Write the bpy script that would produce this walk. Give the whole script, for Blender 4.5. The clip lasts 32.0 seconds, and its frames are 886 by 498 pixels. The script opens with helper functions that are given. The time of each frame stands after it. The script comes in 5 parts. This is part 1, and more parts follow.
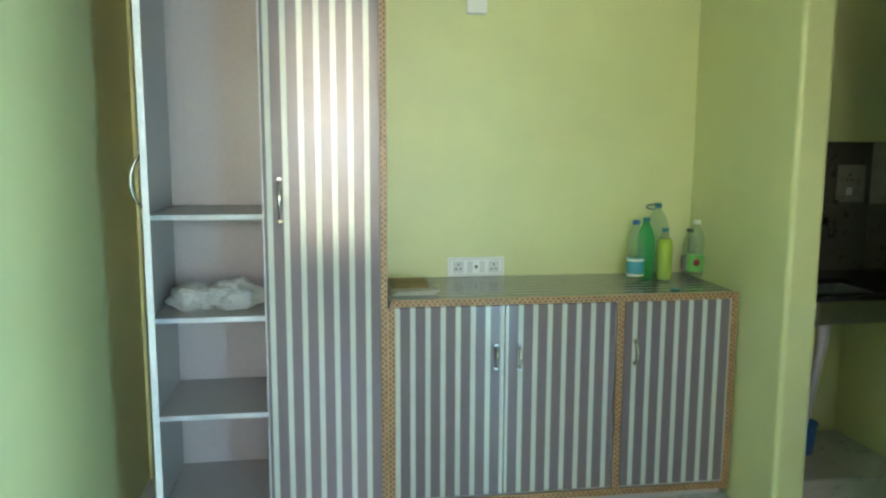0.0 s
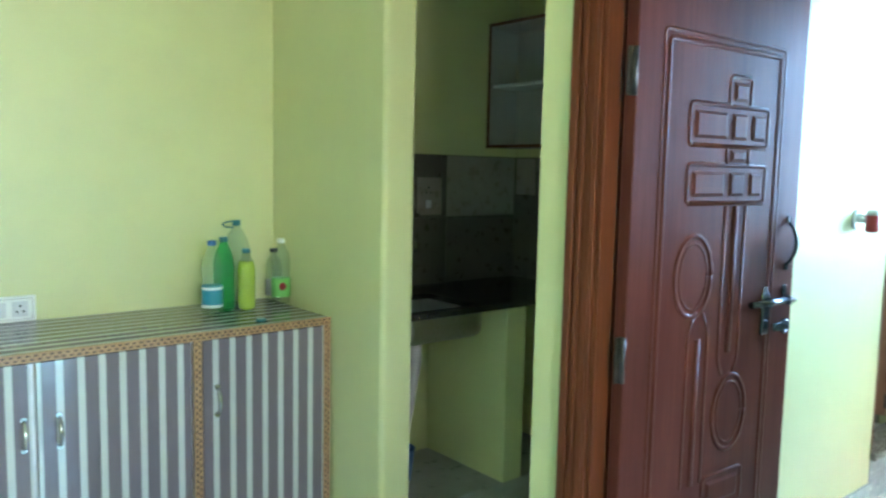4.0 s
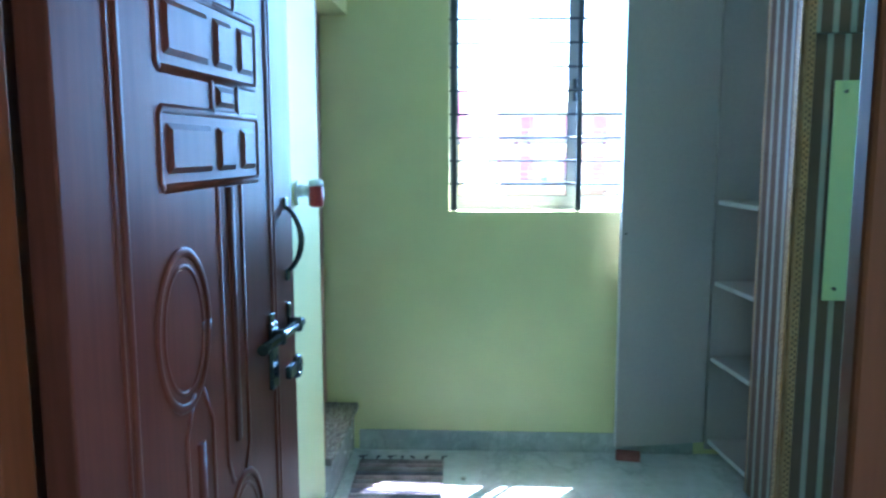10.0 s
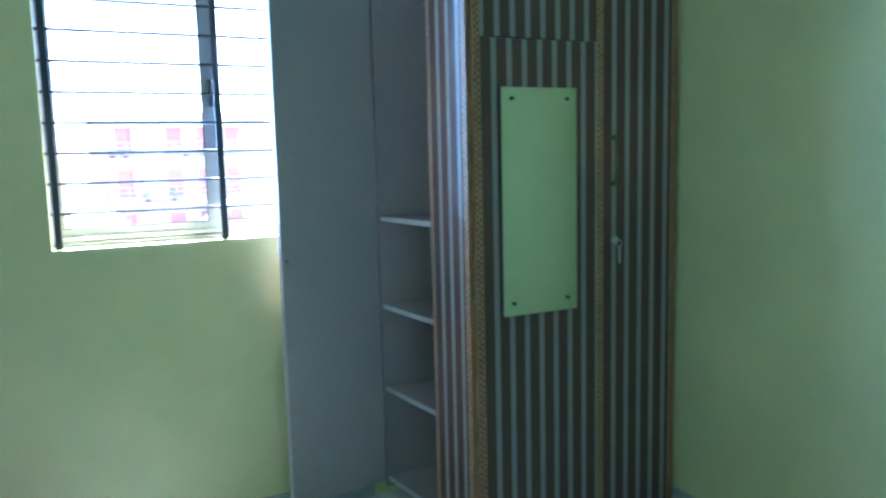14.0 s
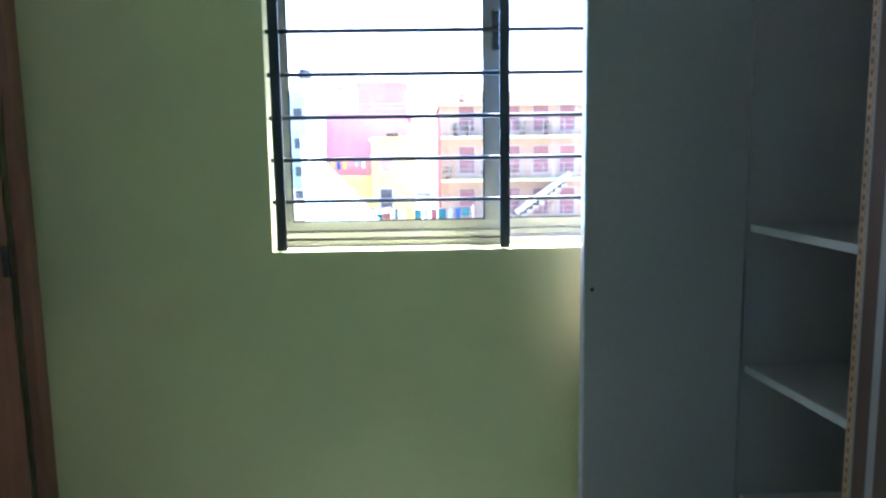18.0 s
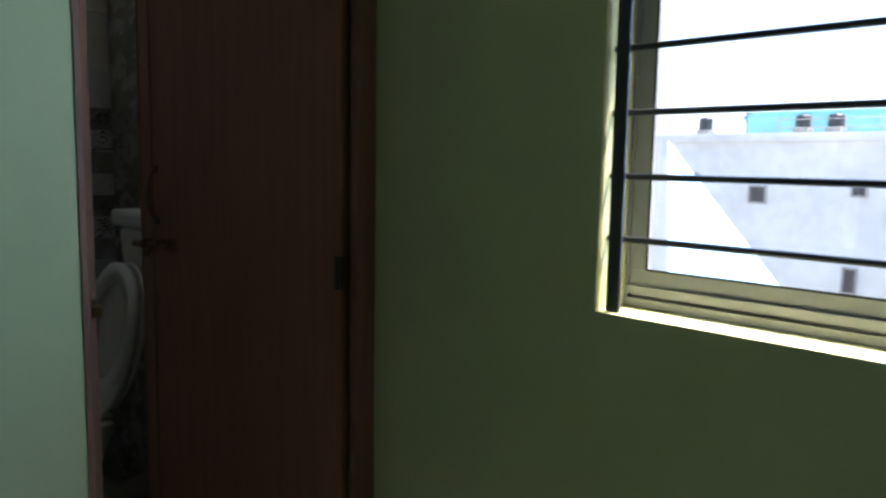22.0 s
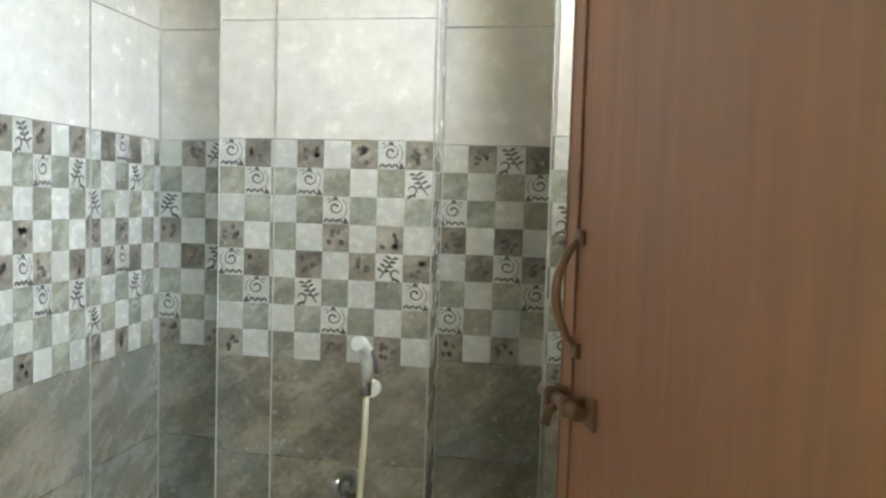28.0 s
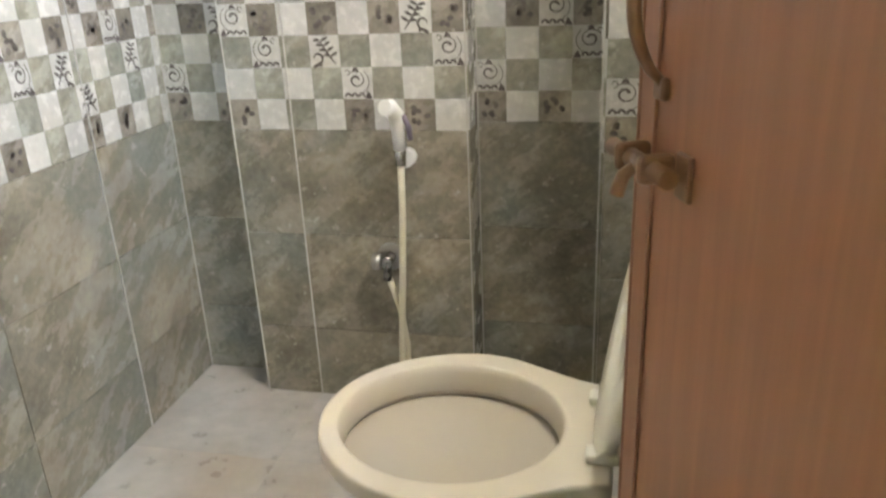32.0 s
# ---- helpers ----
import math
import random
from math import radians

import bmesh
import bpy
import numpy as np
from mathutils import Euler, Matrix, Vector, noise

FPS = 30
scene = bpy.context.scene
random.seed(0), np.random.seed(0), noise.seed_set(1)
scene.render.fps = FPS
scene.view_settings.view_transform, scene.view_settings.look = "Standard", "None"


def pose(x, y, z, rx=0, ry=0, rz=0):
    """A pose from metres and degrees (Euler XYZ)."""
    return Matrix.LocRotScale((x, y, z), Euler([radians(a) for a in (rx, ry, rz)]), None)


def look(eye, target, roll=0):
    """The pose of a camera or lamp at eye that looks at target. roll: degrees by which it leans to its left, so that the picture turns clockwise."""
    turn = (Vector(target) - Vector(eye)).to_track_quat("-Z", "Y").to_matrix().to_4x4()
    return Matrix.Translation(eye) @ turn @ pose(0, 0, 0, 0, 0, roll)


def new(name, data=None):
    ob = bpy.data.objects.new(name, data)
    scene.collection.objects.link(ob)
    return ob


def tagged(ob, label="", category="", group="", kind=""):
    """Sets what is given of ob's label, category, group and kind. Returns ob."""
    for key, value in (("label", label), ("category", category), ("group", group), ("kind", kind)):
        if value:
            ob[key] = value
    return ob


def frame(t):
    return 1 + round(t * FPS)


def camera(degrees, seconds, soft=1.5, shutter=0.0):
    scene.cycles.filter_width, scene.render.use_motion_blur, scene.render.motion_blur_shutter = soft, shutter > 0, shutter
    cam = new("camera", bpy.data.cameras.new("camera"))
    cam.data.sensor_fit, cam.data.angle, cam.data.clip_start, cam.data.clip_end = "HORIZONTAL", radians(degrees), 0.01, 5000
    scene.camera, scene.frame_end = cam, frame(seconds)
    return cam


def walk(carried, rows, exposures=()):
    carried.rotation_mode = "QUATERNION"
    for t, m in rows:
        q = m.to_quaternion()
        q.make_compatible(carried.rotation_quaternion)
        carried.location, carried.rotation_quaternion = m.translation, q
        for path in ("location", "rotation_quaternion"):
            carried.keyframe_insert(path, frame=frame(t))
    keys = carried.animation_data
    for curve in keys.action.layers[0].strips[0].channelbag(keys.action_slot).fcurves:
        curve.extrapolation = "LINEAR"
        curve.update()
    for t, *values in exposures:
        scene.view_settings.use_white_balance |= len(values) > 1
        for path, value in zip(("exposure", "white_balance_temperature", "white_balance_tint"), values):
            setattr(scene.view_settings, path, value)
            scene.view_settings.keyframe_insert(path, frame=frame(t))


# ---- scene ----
cam = camera(60.5, 32.0, soft=2.4, shutter=0.4)
PATH = [
    (0, (-1.637, -3.369, 1.479), (-1.351, -1.408, 1.208), 0.2),
    (0.5, (-1.592, -3.234, 1.46), (-1.322, -1.266, 1.22), 0.7),
    (1, (-1.58, -3.062, 1.446), (-1.142, -1.123, 1.231), 0.6),
    (1.5, (-1.556, -2.962, 1.437), (-0.902, -1.094, 1.153), 0.8),
    (2, (-1.467, -2.921, 1.432), (-0.695, -1.099, 1.136), 1.4),
    (2.5, (-1.453, -2.887, 1.431), (-0.581, -1.11, 1.142), 1.7),
    (3, (-1.443, -2.868, 1.433), (-0.462, -1.142, 1.191), 1.3),
    (3.5, (-1.442, -2.869, 1.427), (-0.328, -1.222, 1.211), 1.4),
    (4, (-1.431, -2.887, 1.427), (-0.163, -1.354, 1.223), 1.2),
    (4.5, (-1.427, -2.908, 1.433), (-0.047, -1.473, 1.235), 1.1),
    (6.5, (-1.349, -2.894, 1.4), (0.389, -1.928, 1.185), 0.7),
    (7, (-1.219, -2.821, 1.406), (0.506, -1.836, 1.175), 0.2),
    (7.5, (-1.157, -2.72, 1.401), (0.584, -1.764, 1.17), 0.7),
    (8, (-1.108, -2.565, 1.408), (0.73, -1.812, 1.176), 0.7),
    (8.5, (-1.037, -2.481, 1.395), (0.862, -1.904, 1.146), 0.3),
    (9, (-0.881, -2.41, 1.4), (1.052, -1.973, 1.128), -0.0),
    (9.5, (-0.766, -2.327, 1.402), (1.186, -1.989, 1.128), 0.4),
    (10, (-0.661, -2.191, 1.407), (1.319, -2.094, 1.146), -0.1),
    (10.5, (-0.566, -2.142, 1.4), (1.416, -2.25, 1.157), -0.6),
    (11, (-0.412, -2.158, 1.4), (1.562, -2.371, 1.154), -0.9),
    (11.5, (-0.32, -2.196, 1.404), (1.649, -2.466, 1.179), -0.2),
    (12, (-0.237, -2.148, 1.423), (1.695, -2.603, 1.179), 0.3),
    (12.5, (-0.176, -2.113, 1.423), (1.663, -2.856, 1.171), -0.2),
    (13, (-0.159, -2.091, 1.425), (1.596, -3.016, 1.171), -0.3),
    (13.5, (-0.144, -2.07, 1.429), (1.578, -3.056, 1.176), -0.8),
    (14, (-0.123, -2.116, 1.42), (1.66, -2.988, 1.175), -1.4),
    (14.5, (-0.068, -2.194, 1.414), (1.82, -2.813, 1.186), -1.7),
    (16.5, (0.439, -2.358, 1.397), (2.393, -2.696, 1.142), -1.4),
    (17, (0.606, -2.418, 1.386), (2.585, -2.549, 1.129), -1.3),
    (17.5, (0.743, -2.437, 1.39), (2.722, -2.508, 1.104), -0.7),
    (18, (0.89, -2.43, 1.396), (2.87, -2.477, 1.114), -0.8),
    (18.5, (0.997, -2.465, 1.392), (2.978, -2.411, 1.125), -1.2),
    (19, (1.101, -2.584, 1.409), (3.051, -2.229, 1.143), -0.1),
    (19.5, (1.179, -2.645, 1.399), (3.084, -2.102, 1.125), 0.8),
    (20, (1.325, -2.646, 1.394), (3.188, -1.976, 1.108), 1.0),
    (20.5, (1.425, -2.622, 1.397), (3.245, -1.844, 1.111), 1.5),
    (21, (1.519, -2.635, 1.399), (3.273, -1.713, 1.128), 1.3),
    (21.5, (1.632, -2.707, 1.394), (3.245, -1.549, 1.149), 0.9),
    (22, (1.703, -2.765, 1.373), (3.097, -1.351, 1.144), 1.0),
    (22.5, (1.836, -2.712, 1.366), (3.099, -1.180, 1.134), 0.5),
    (23, (1.943, -2.626, 1.377), (3.146, -1.042, 1.171), 0.0),
    (23.5, (2.064, -2.591, 1.393), (3.088, -0.886, 1.176), -0.6),
    (24, (2.191, -2.601, 1.374), (2.797, -0.701, 1.213), -0.3),
    (24.5, (2.245, -2.556, 1.366), (2.754, -0.628, 1.198), 0.0),
    (25, (2.274, -2.426, 1.381), (2.701, -0.479, 1.212), 0.9),
    (25.5, (2.318, -2.361, 1.367), (2.649, -0.394, 1.221), -0.5),
    (26, (2.385, -2.291, 1.384), (2.537, -0.300, 1.267), 1.0),
    (26.5, (2.428, -2.244, 1.376), (2.401, -0.247, 1.265), 2.0),
    (28.5, (2.494, -1.695, 1.378), (2.101, 0.262, 1.247), 0.6),
    (29, (2.463, -1.652, 1.364), (2.011, 0.284, 1.145), -0.4),
    (29.3, (2.458, -1.627, 1.353), (2.002, 0.294, 1.035), 0.0),
    (29.5, (2.456, -1.612, 1.346), (2.006, 0.294, 0.942), -0.6),
    (30, (2.459, -1.587, 1.329), (2.062, 0.274, 0.713), -0.9),
    (30.5, (2.459, -1.584, 1.32), (2.078, 0.237, 0.587), -1.3),
    (31, (2.46, -1.589, 1.316), (2.088, 0.207, 0.519), -1.9),
    (31.5, (2.463, -1.581, 1.309), (2.083, 0.2, 0.482), -2.2),
    (32, (2.467, -1.569, 1.319), (2.041, 0.249, 0.602), -2.5),
]
EXPOSURES = [
    (0, 4.65, 6600, 15), (2, 4.85, 6800, 19), (3, 5.05, 6600, 19), (4.5, 5.1, 5700, 19), (6.5, 4.65, 5450, 24), (7.3, 4.6, 5300, 23), (8, 4.65, 5200, 20), (9, 4.4, 5000, 16), (11, 4.15, 4900, 19), (13, 3.85, 4950, 22), (14.2, 4.15, 5000, 22), (16.3, 3.7, 5300, 25), (17, 3.5, 5450, 25), (19, 2.85, 5600, 23),
    (20, 2.35, 5700, 19), (22, 1.65, 6100, 20), (23, 2.8, 6100, 5), (24, 4.15, 6200, -5), (25, 4.85, 6200, 3), (26, 5.0, 6700, 6), (28.5, 5.25, 7500, 13), (29.5, 5.3, 7800, 16), (30.5, 5.55, 8000, 22), (32, 5.6, 8100, 23)]
walk(cam, [(t, look(eye, target, roll)) for t, eye, target, roll in PATH], EXPOSURES)

# ---- light ----
world = bpy.data.worlds.new("sky")
scene.world = world
world.use_nodes = True
wn = world.node_tree
sky = wn.nodes.new("ShaderNodeTexSky")
sky.sky_type = "NISHITA"
sky.sun_disc = False
sky.sun_elevation = radians(66)
sky.sun_rotation = radians(135)
wn.links.new(sky.outputs[0], wn.nodes["Background"].inputs[0])
wn.nodes["Background"].inputs[1].default_value = 0.15


def sun_lamp():
    lamp = bpy.data.lights.new("sun", "SUN")
    lamp.energy, lamp.angle, lamp.color = 5.0, radians(0.5), (1.0, 0.96, 0.9)
    ob = new("sun", lamp)
    ob.matrix_world = look((6, -6, 12), (6 - 0.32, -6 + 0.24, 12 - 0.92))
    return ob


def window_light(name, where, target, w, h, watts, colour=(0.9, 0.96, 1.0), spread=180):
    """Daylight in an opening, known or added."""
    lamp = bpy.data.lights.new(name, "AREA")
    lamp.shape, lamp.size, lamp.size_y, lamp.energy, lamp.color, lamp.spread = "RECTANGLE", w, h, watts, colour, radians(spread)
    ob = new(name, lamp)
    ob.matrix_world = look(where, target)
    return ob


sun_lamp()
window_light("bedroom_window_light", (2.79, -2.6, 1.72), (1.79, -2.50, 1.63), 0.98, 1.10, 2.75, (0.33, 0.67, 1.0), 126)
window_light("hall_window_light", (-1.62, -5.17, 1.70), (-1.62, -1.0, 1.45), 0.75, 1.15, 0.31, (1.0, 0.93, 0.58), 80)
# added cool fill lamp with no known source; brightens the hall's west wall
window_light("hall_fill_light", (0.06, -4.75, 1.1), (-2.46, -2.4, 1.0), 0.66, 1.95, 2.3, (0.34, 0.78, 1.0), 104)
window_light("bath_vent_light", (2.755, -0.55, 2.175), (1.3, -0.45, 0.9), 0.58, 0.42, 0.36, (0.79, 0.93, 1.0), 120)


# ---- materials ----
def mat(name, colour, rough=0.6, metal=0.0, grain=None, amount=0.08, bump=0.0, bump_scale=200.0, stain=None, coat=0.0):
    """A principled surface whose colour drifts at two scales. grain: noise scale of the fine one, stain: of the broad one."""
    m = bpy.data.materials.new(name)
    m.use_nodes = True
    nt = m.node_tree
    b = nt.nodes["Principled BSDF"]
    b.inputs["Roughness"].default_value, b.inputs["Metallic"].default_value = rough, metal
    b.inputs["Coat Weight"].default_value = coat
    b.inputs["Base Color"].default_value = (*colour, 1)
    if grain or stain:
        tc = nt.nodes.new("ShaderNodeTexCoord")
        last = None
        for scale, part_ in ((stain or 1.3, 1.0), (grain or 30.0, 0.6)):
            n = nt.nodes.new("ShaderNodeTexNoise")
            n.inputs["Scale"].default_value, n.inputs["Detail"].default_value = scale, 6
            nt.links.new(tc.outputs["Object"], n.inputs["Vector"])
            mix = nt.nodes.new("ShaderNodeMix")
            mix.data_type, mix.blend_type = "RGBA", "MULTIPLY"
            ramp = nt.nodes.new("ShaderNodeMapRange")
            ramp.inputs["From Min"].default_value, ramp.inputs["From Max"].default_value = 0.3, 0.7
            ramp.inputs["To Min"].default_value, ramp.inputs["To Max"].default_value = 1 - amount * part_ * 2, 1.0
            nt.links.new(n.outputs["Fac"], ramp.inputs["Value"])
            mix.inputs["Factor"].default_value = 1
            mix.inputs["A"].default_value = (*colour, 1)
            if last:
                nt.links.new(last, mix.inputs["A"])
            nt.links.new(ramp.outputs[0], mix.inputs["B"])
            last = mix.outputs["Result"]
        nt.links.new(last, b.inputs["Base Color"])
    if bump:
        tc = nt.nodes.new("ShaderNodeTexCoord")
        n = nt.nodes.new("ShaderNodeTexNoise")
        n.inputs["Scale"].default_value, n.inputs["Detail"].default_value = bump_scale, 4
        bm_ = nt.nodes.new("ShaderNodeBump")
        bm_.inputs["Strength"].default_value, bm_.inputs["Distance"].default_value = bump, 0.002
        nt.links.new(tc.outputs["Object"], n.inputs["Vector"])
        nt.links.new(n.outputs["Fac"], bm_.inputs["Height"])
        nt.links.new(bm_.outputs[0], b.inputs["Normal"])
    return m


def glass_mat(name, tint=(0.9, 1.0, 0.97)):
    m = bpy.data.materials.new(name)
    m.use_nodes = True
    b = m.node_tree.nodes["Principled BSDF"]
    b.inputs["Base Color"].default_value = (*tint, 1)
    b.inputs["Transmission Weight"].default_value, b.inputs["Roughness"].default_value, b.inputs["IOR"].default_value = 1.0, 0.0, 1.45
    return m


def thin_plastic(name, tint, body, share):
    """Thin blown bottle wall: mostly clear, with some glossy body colour."""
    m = bpy.data.materials.new(name)
    m.use_nodes = True
    nt = m.node_tree
    b = nt.nodes["Principled BSDF"]
    b.inputs["Base Color"].default_value, b.inputs["Roughness"].default_value = (*body, 1), 0.08
    clear, mix = nt.nodes.new("ShaderNodeBsdfTransparent"), nt.nodes.new("ShaderNodeMixShader")
    clear.inputs["Color"].default_value = (*tint, 1)
    mix.inputs[0].default_value = share
    nt.links.new(clear.outputs[0], mix.inputs[1])
    nt.links.new(b.outputs[0], mix.inputs[2])
    nt.links.new(mix.outputs[0], nt.nodes["Material Output"].inputs["Surface"])
    return m


def nodes_of(name, rough=0.5, metal=0.0, coat=0.0):
    m = bpy.data.materials.new(name)
    m.use_nodes = True
    nt = m.node_tree
    b = nt.nodes["Principled BSDF"]
    b.inputs["Roughness"].default_value, b.inputs["Metallic"].default_value, b.inputs["Coat Weight"].default_value = rough, metal, coat
    b.inputs["Coat Roughness"].default_value = 0.12
    return m, nt, b


def math_node(nt, op, a, b=0.0, c=0.0):
    n = nt.nodes.new("ShaderNodeMath")
    n.operation = op
    for k, v in enumerate((a, b, c)):
        if isinstance(v, (int, float)):
            n.inputs[k].default_value = v
        else:
            nt.links.new(v, n.inputs[k])
    return n.outputs[0]


def mix_node(nt, fac, a, b, mode="MIX"):
    n = nt.nodes.new("ShaderNodeMix")
    n.data_type, n.blend_type = "RGBA", mode
    for key, v in (("Factor", fac), ("A", a), ("B", b)):
        if isinstance(v, (int, float)):
            n.inputs[key].default_value = v
        elif isinstance(v, tuple):
            n.inputs[key].default_value = (*v, 1)
        else:
            nt.links.new(v, n.inputs[key])
    return n.outputs["Result"]


def noise_node(nt, vec, scale, detail=5.0, stretch=None, rough=0.55):
    if stretch:
        mp = nt.nodes.new("ShaderNodeMapping")
        mp.inputs["Scale"].default_value = stretch
        nt.links.new(vec, mp.inputs["Vector"])
        vec = mp.outputs[0]
    n = nt.nodes.new("ShaderNodeTexNoise")
    n.inputs["Scale"].default_value, n.inputs["Detail"].default_value, n.inputs["Roughness"].default_value = scale, detail, rough
    nt.links.new(vec, n.inputs["Vector"])
    return n.outputs["Fac"]


def ramp_node(nt, v, lo, hi, to_lo=0.0, to_hi=1.0):
    n = nt.nodes.new("ShaderNodeMapRange")
    n.inputs["From Min"].default_value, n.inputs["From Max"].default_value = lo, hi
    n.inputs["To Min"].default_value, n.inputs["To Max"].default_value = to_lo, to_hi
    nt.links.new(v, n.inputs["Value"])
    return n.outputs[0]


def coords(nt):
    tc = nt.nodes.new("ShaderNodeTexCoord").outputs["Object"]
    sp = nt.nodes.new("ShaderNodeSeparateXYZ")
    nt.links.new(tc, sp.inputs[0])
    return tc, sp.outputs


def bump_node(nt, b, height, strength, distance=0.002):
    n = nt.nodes.new("ShaderNodeBump")
    n.inputs["Strength"].default_value, n.inputs["Distance"].default_value = strength, distance
    nt.links.new(height, n.inputs["Height"])
    nt.links.new(n.outputs[0], b.inputs["Normal"])


def striped_laminate(name, dark, light, rough=0.22):
    """Foil with pale upright stripes every 59.5 mm and fine cross ribs."""
    m, nt, b = nodes_of(name, rough)
    tc, (x, y, z) = coords(nt)
    away = math_node(nt, "ABSOLUTE", math_node(nt, "SUBTRACT", math_node(nt, "FRACT", math_node(nt, "ADD", math_node(nt, "DIVIDE", x, 0.0595), 0.5)), 0.5))
    rib = math_node(nt, "SINE", math_node(nt, "MULTIPLY", z, 2 * math.pi / 0.0075))
    edge = math_node(nt, "ADD", 0.175, math_node(nt, "MULTIPLY", rib, 0.012))
    pale = ramp_node(nt, math_node(nt, "SUBTRACT", edge, away), -0.01, 0.015)
    n1, n2 = noise_node(nt, tc, 1.6), noise_node(nt, tc, 60, stretch=(1, 1, 0.15))
    col = mix_node(nt, pale, dark, light)
    col = mix_node(nt, 0.35, col, ramp_node(nt, n1, 0.3, 0.7, 0.8, 1.05), "MULTIPLY")
    col = mix_node(nt, 0.25, col, ramp_node(nt, n2, 0.3, 0.7, 0.7, 1.1), "MULTIPLY")
    nt.links.new(col, b.inputs["Base Color"])
    b.inputs["Metallic"].default_value = 0.05  # pearl foil
    b.inputs["Specular IOR Level"].default_value = 0.33
    nt.links.new(ramp_node(nt, n1, 0.3, 0.7, rough * 0.8, rough * 1.4), b.inputs["Roughness"])
    bump_node(nt, b, rib, 0.16, 0.0006)
    return m


def dotted_trim(name):
    """Tan edging tape with two staggered columns of dark dashes."""
    m, nt, b = nodes_of(name, 0.4)
    tc, (x, y, z) = coords(nt)
    side = math_node(nt, "GREATER_THAN", x, 0.0)
    run = math_node(nt, "FRACT", math_node(nt, "ADD", math_node(nt, "DIVIDE", z, 0.021), math_node(nt, "MULTIPLY", side, 0.5)))
    dash = math_node(nt, "LESS_THAN", math_node(nt, "ABSOLUTE", math_node(nt, "SUBTRACT", run, 0.5)), 0.24)
    col_ = math_node(nt, "LESS_THAN", math_node(nt, "ABSOLUTE", math_node(nt, "SUBTRACT", math_node(nt, "ABSOLUTE", x), 0.0055)), 0.0027)
    n = noise_node(nt, tc, 25)
    tan = mix_node(nt, ramp_node(nt, n, 0.3, 0.7), (0.30, 0.155, 0.07), (0.43, 0.25, 0.125))
    nt.links.new(mix_node(nt, math_node(nt, "MULTIPLY", dash, col_), tan, (0.05, 0.025, 0.015)), b.inputs["Base Color"])
    return m


def wood(name, dark, light, rough, coat, scale=9.0, axis_stretch=(1, 1, 0.06), scuffs=0.0, gloss=0.5):
    m, nt, b = nodes_of(name, rough, coat=coat)
    b.inputs["Specular IOR Level"].default_value = gloss
    tc, _ = coords(nt)
    n1 = noise_node(nt, tc, scale, 6, axis_stretch, 0.6)
    n2 = noise_node(nt, tc, scale * 9, 4, axis_stretch)
    n3 = noise_node(nt, tc, 1.7)
    col = mix_node(nt, ramp_node(nt, n1, 0.32, 0.68), dark, light)
    col = mix_node(nt, 0.45, col, ramp_node(nt, n2, 0.3, 0.7, 0.6, 1.15), "MULTIPLY")
    col = mix_node(nt, 0.3, col, ramp_node(nt, n3, 0.3, 0.7, 0.7, 1.1), "MULTIPLY")
    if scuffs:
        n4 = noise_node(nt, tc, 26, 9, (1, 1, 0.35), 0.7)
        col = mix_node(nt, ramp_node(nt, n4, 0.66, 0.72, 0.0, scuffs), col, (0.55, 0.48, 0.40))
    nt.links.new(col, b.inputs["Base Color"])
    nt.links.new(ramp_node(nt, n3, 0.3, 0.7, rough * 0.8, rough * 1.3), b.inputs["Roughness"])
    bump_node(nt, b, n2, 0.06, 0.001)
    return m


def stone(name, tones, rough, scale=5.0, veins=0.0, bump=0.1, per_piece=0.12):
    """Stone or printed tile: cloudy tones, streaks, and a tone of its own for each piece."""
    m, nt, b = nodes_of(name, rough)
    tc, _ = coords(nt)
    info = nt.nodes.new("ShaderNodeObjectInfo")
    vec = nt.nodes.new("ShaderNodeVectorMath")
    vec.operation = "ADD"
    mul = math_node(nt, "MULTIPLY", info.outputs["Random"], 37.0)
    cmb = nt.nodes.new("ShaderNodeCombineXYZ")
    for k in range(3):
        nt.links.new(mul, cmb.inputs[k])
    nt.links.new(tc, vec.inputs[0])
    nt.links.new(cmb.outputs[0], vec.inputs[1])
    v = vec.outputs[0]
    n1 = noise_node(nt, v, scale, 8, (1.0, 1.0, 1.6), 0.65)
    n2 = noise_node(nt, v, scale * 7, 6)
    col = mix_node(nt, ramp_node(nt, n1, 0.33, 0.67), tones[0], tones[1])
    if len(tones) > 2:
        n3 = noise_node(nt, v, scale * 0.7, 6, (1.3, 1.3, 0.8))
        col = mix_node(nt, ramp_node(nt, n3, 0.48, 0.68), col, tones[2])
    col = mix_node(nt, 0.4, col, ramp_node(nt, n2, 0.3, 0.7, 0.72, 1.15), "MULTIPLY")
    if veins:
        w = noise_node(nt, v, scale * 0.55, 7, (1.0, 1.6, 1.0), 0.7)
        line = ramp_node(nt, math_node(nt, "ABSOLUTE", math_node(nt, "SUBTRACT", w, 0.5)), 0.0, 0.035, veins, 0.0)
        col = mix_node(nt, line, col, (0.18, 0.2, 0.2))
    col = mix_node(nt, 1.0, col, ramp_node(nt, info.outputs["Random"], 0, 1, 1 - per_piece, 1 + per_piece * 0.4), "MULTIPLY")
    nt.links.new(col, b.inputs["Base Color"])
    nt.links.new(ramp_node(nt, n2, 0.3, 0.7, rough * 0.7, rough * 1.5), b.inputs["Roughness"])
    bump_node(nt, b, n2, bump, 0.001)
    return m


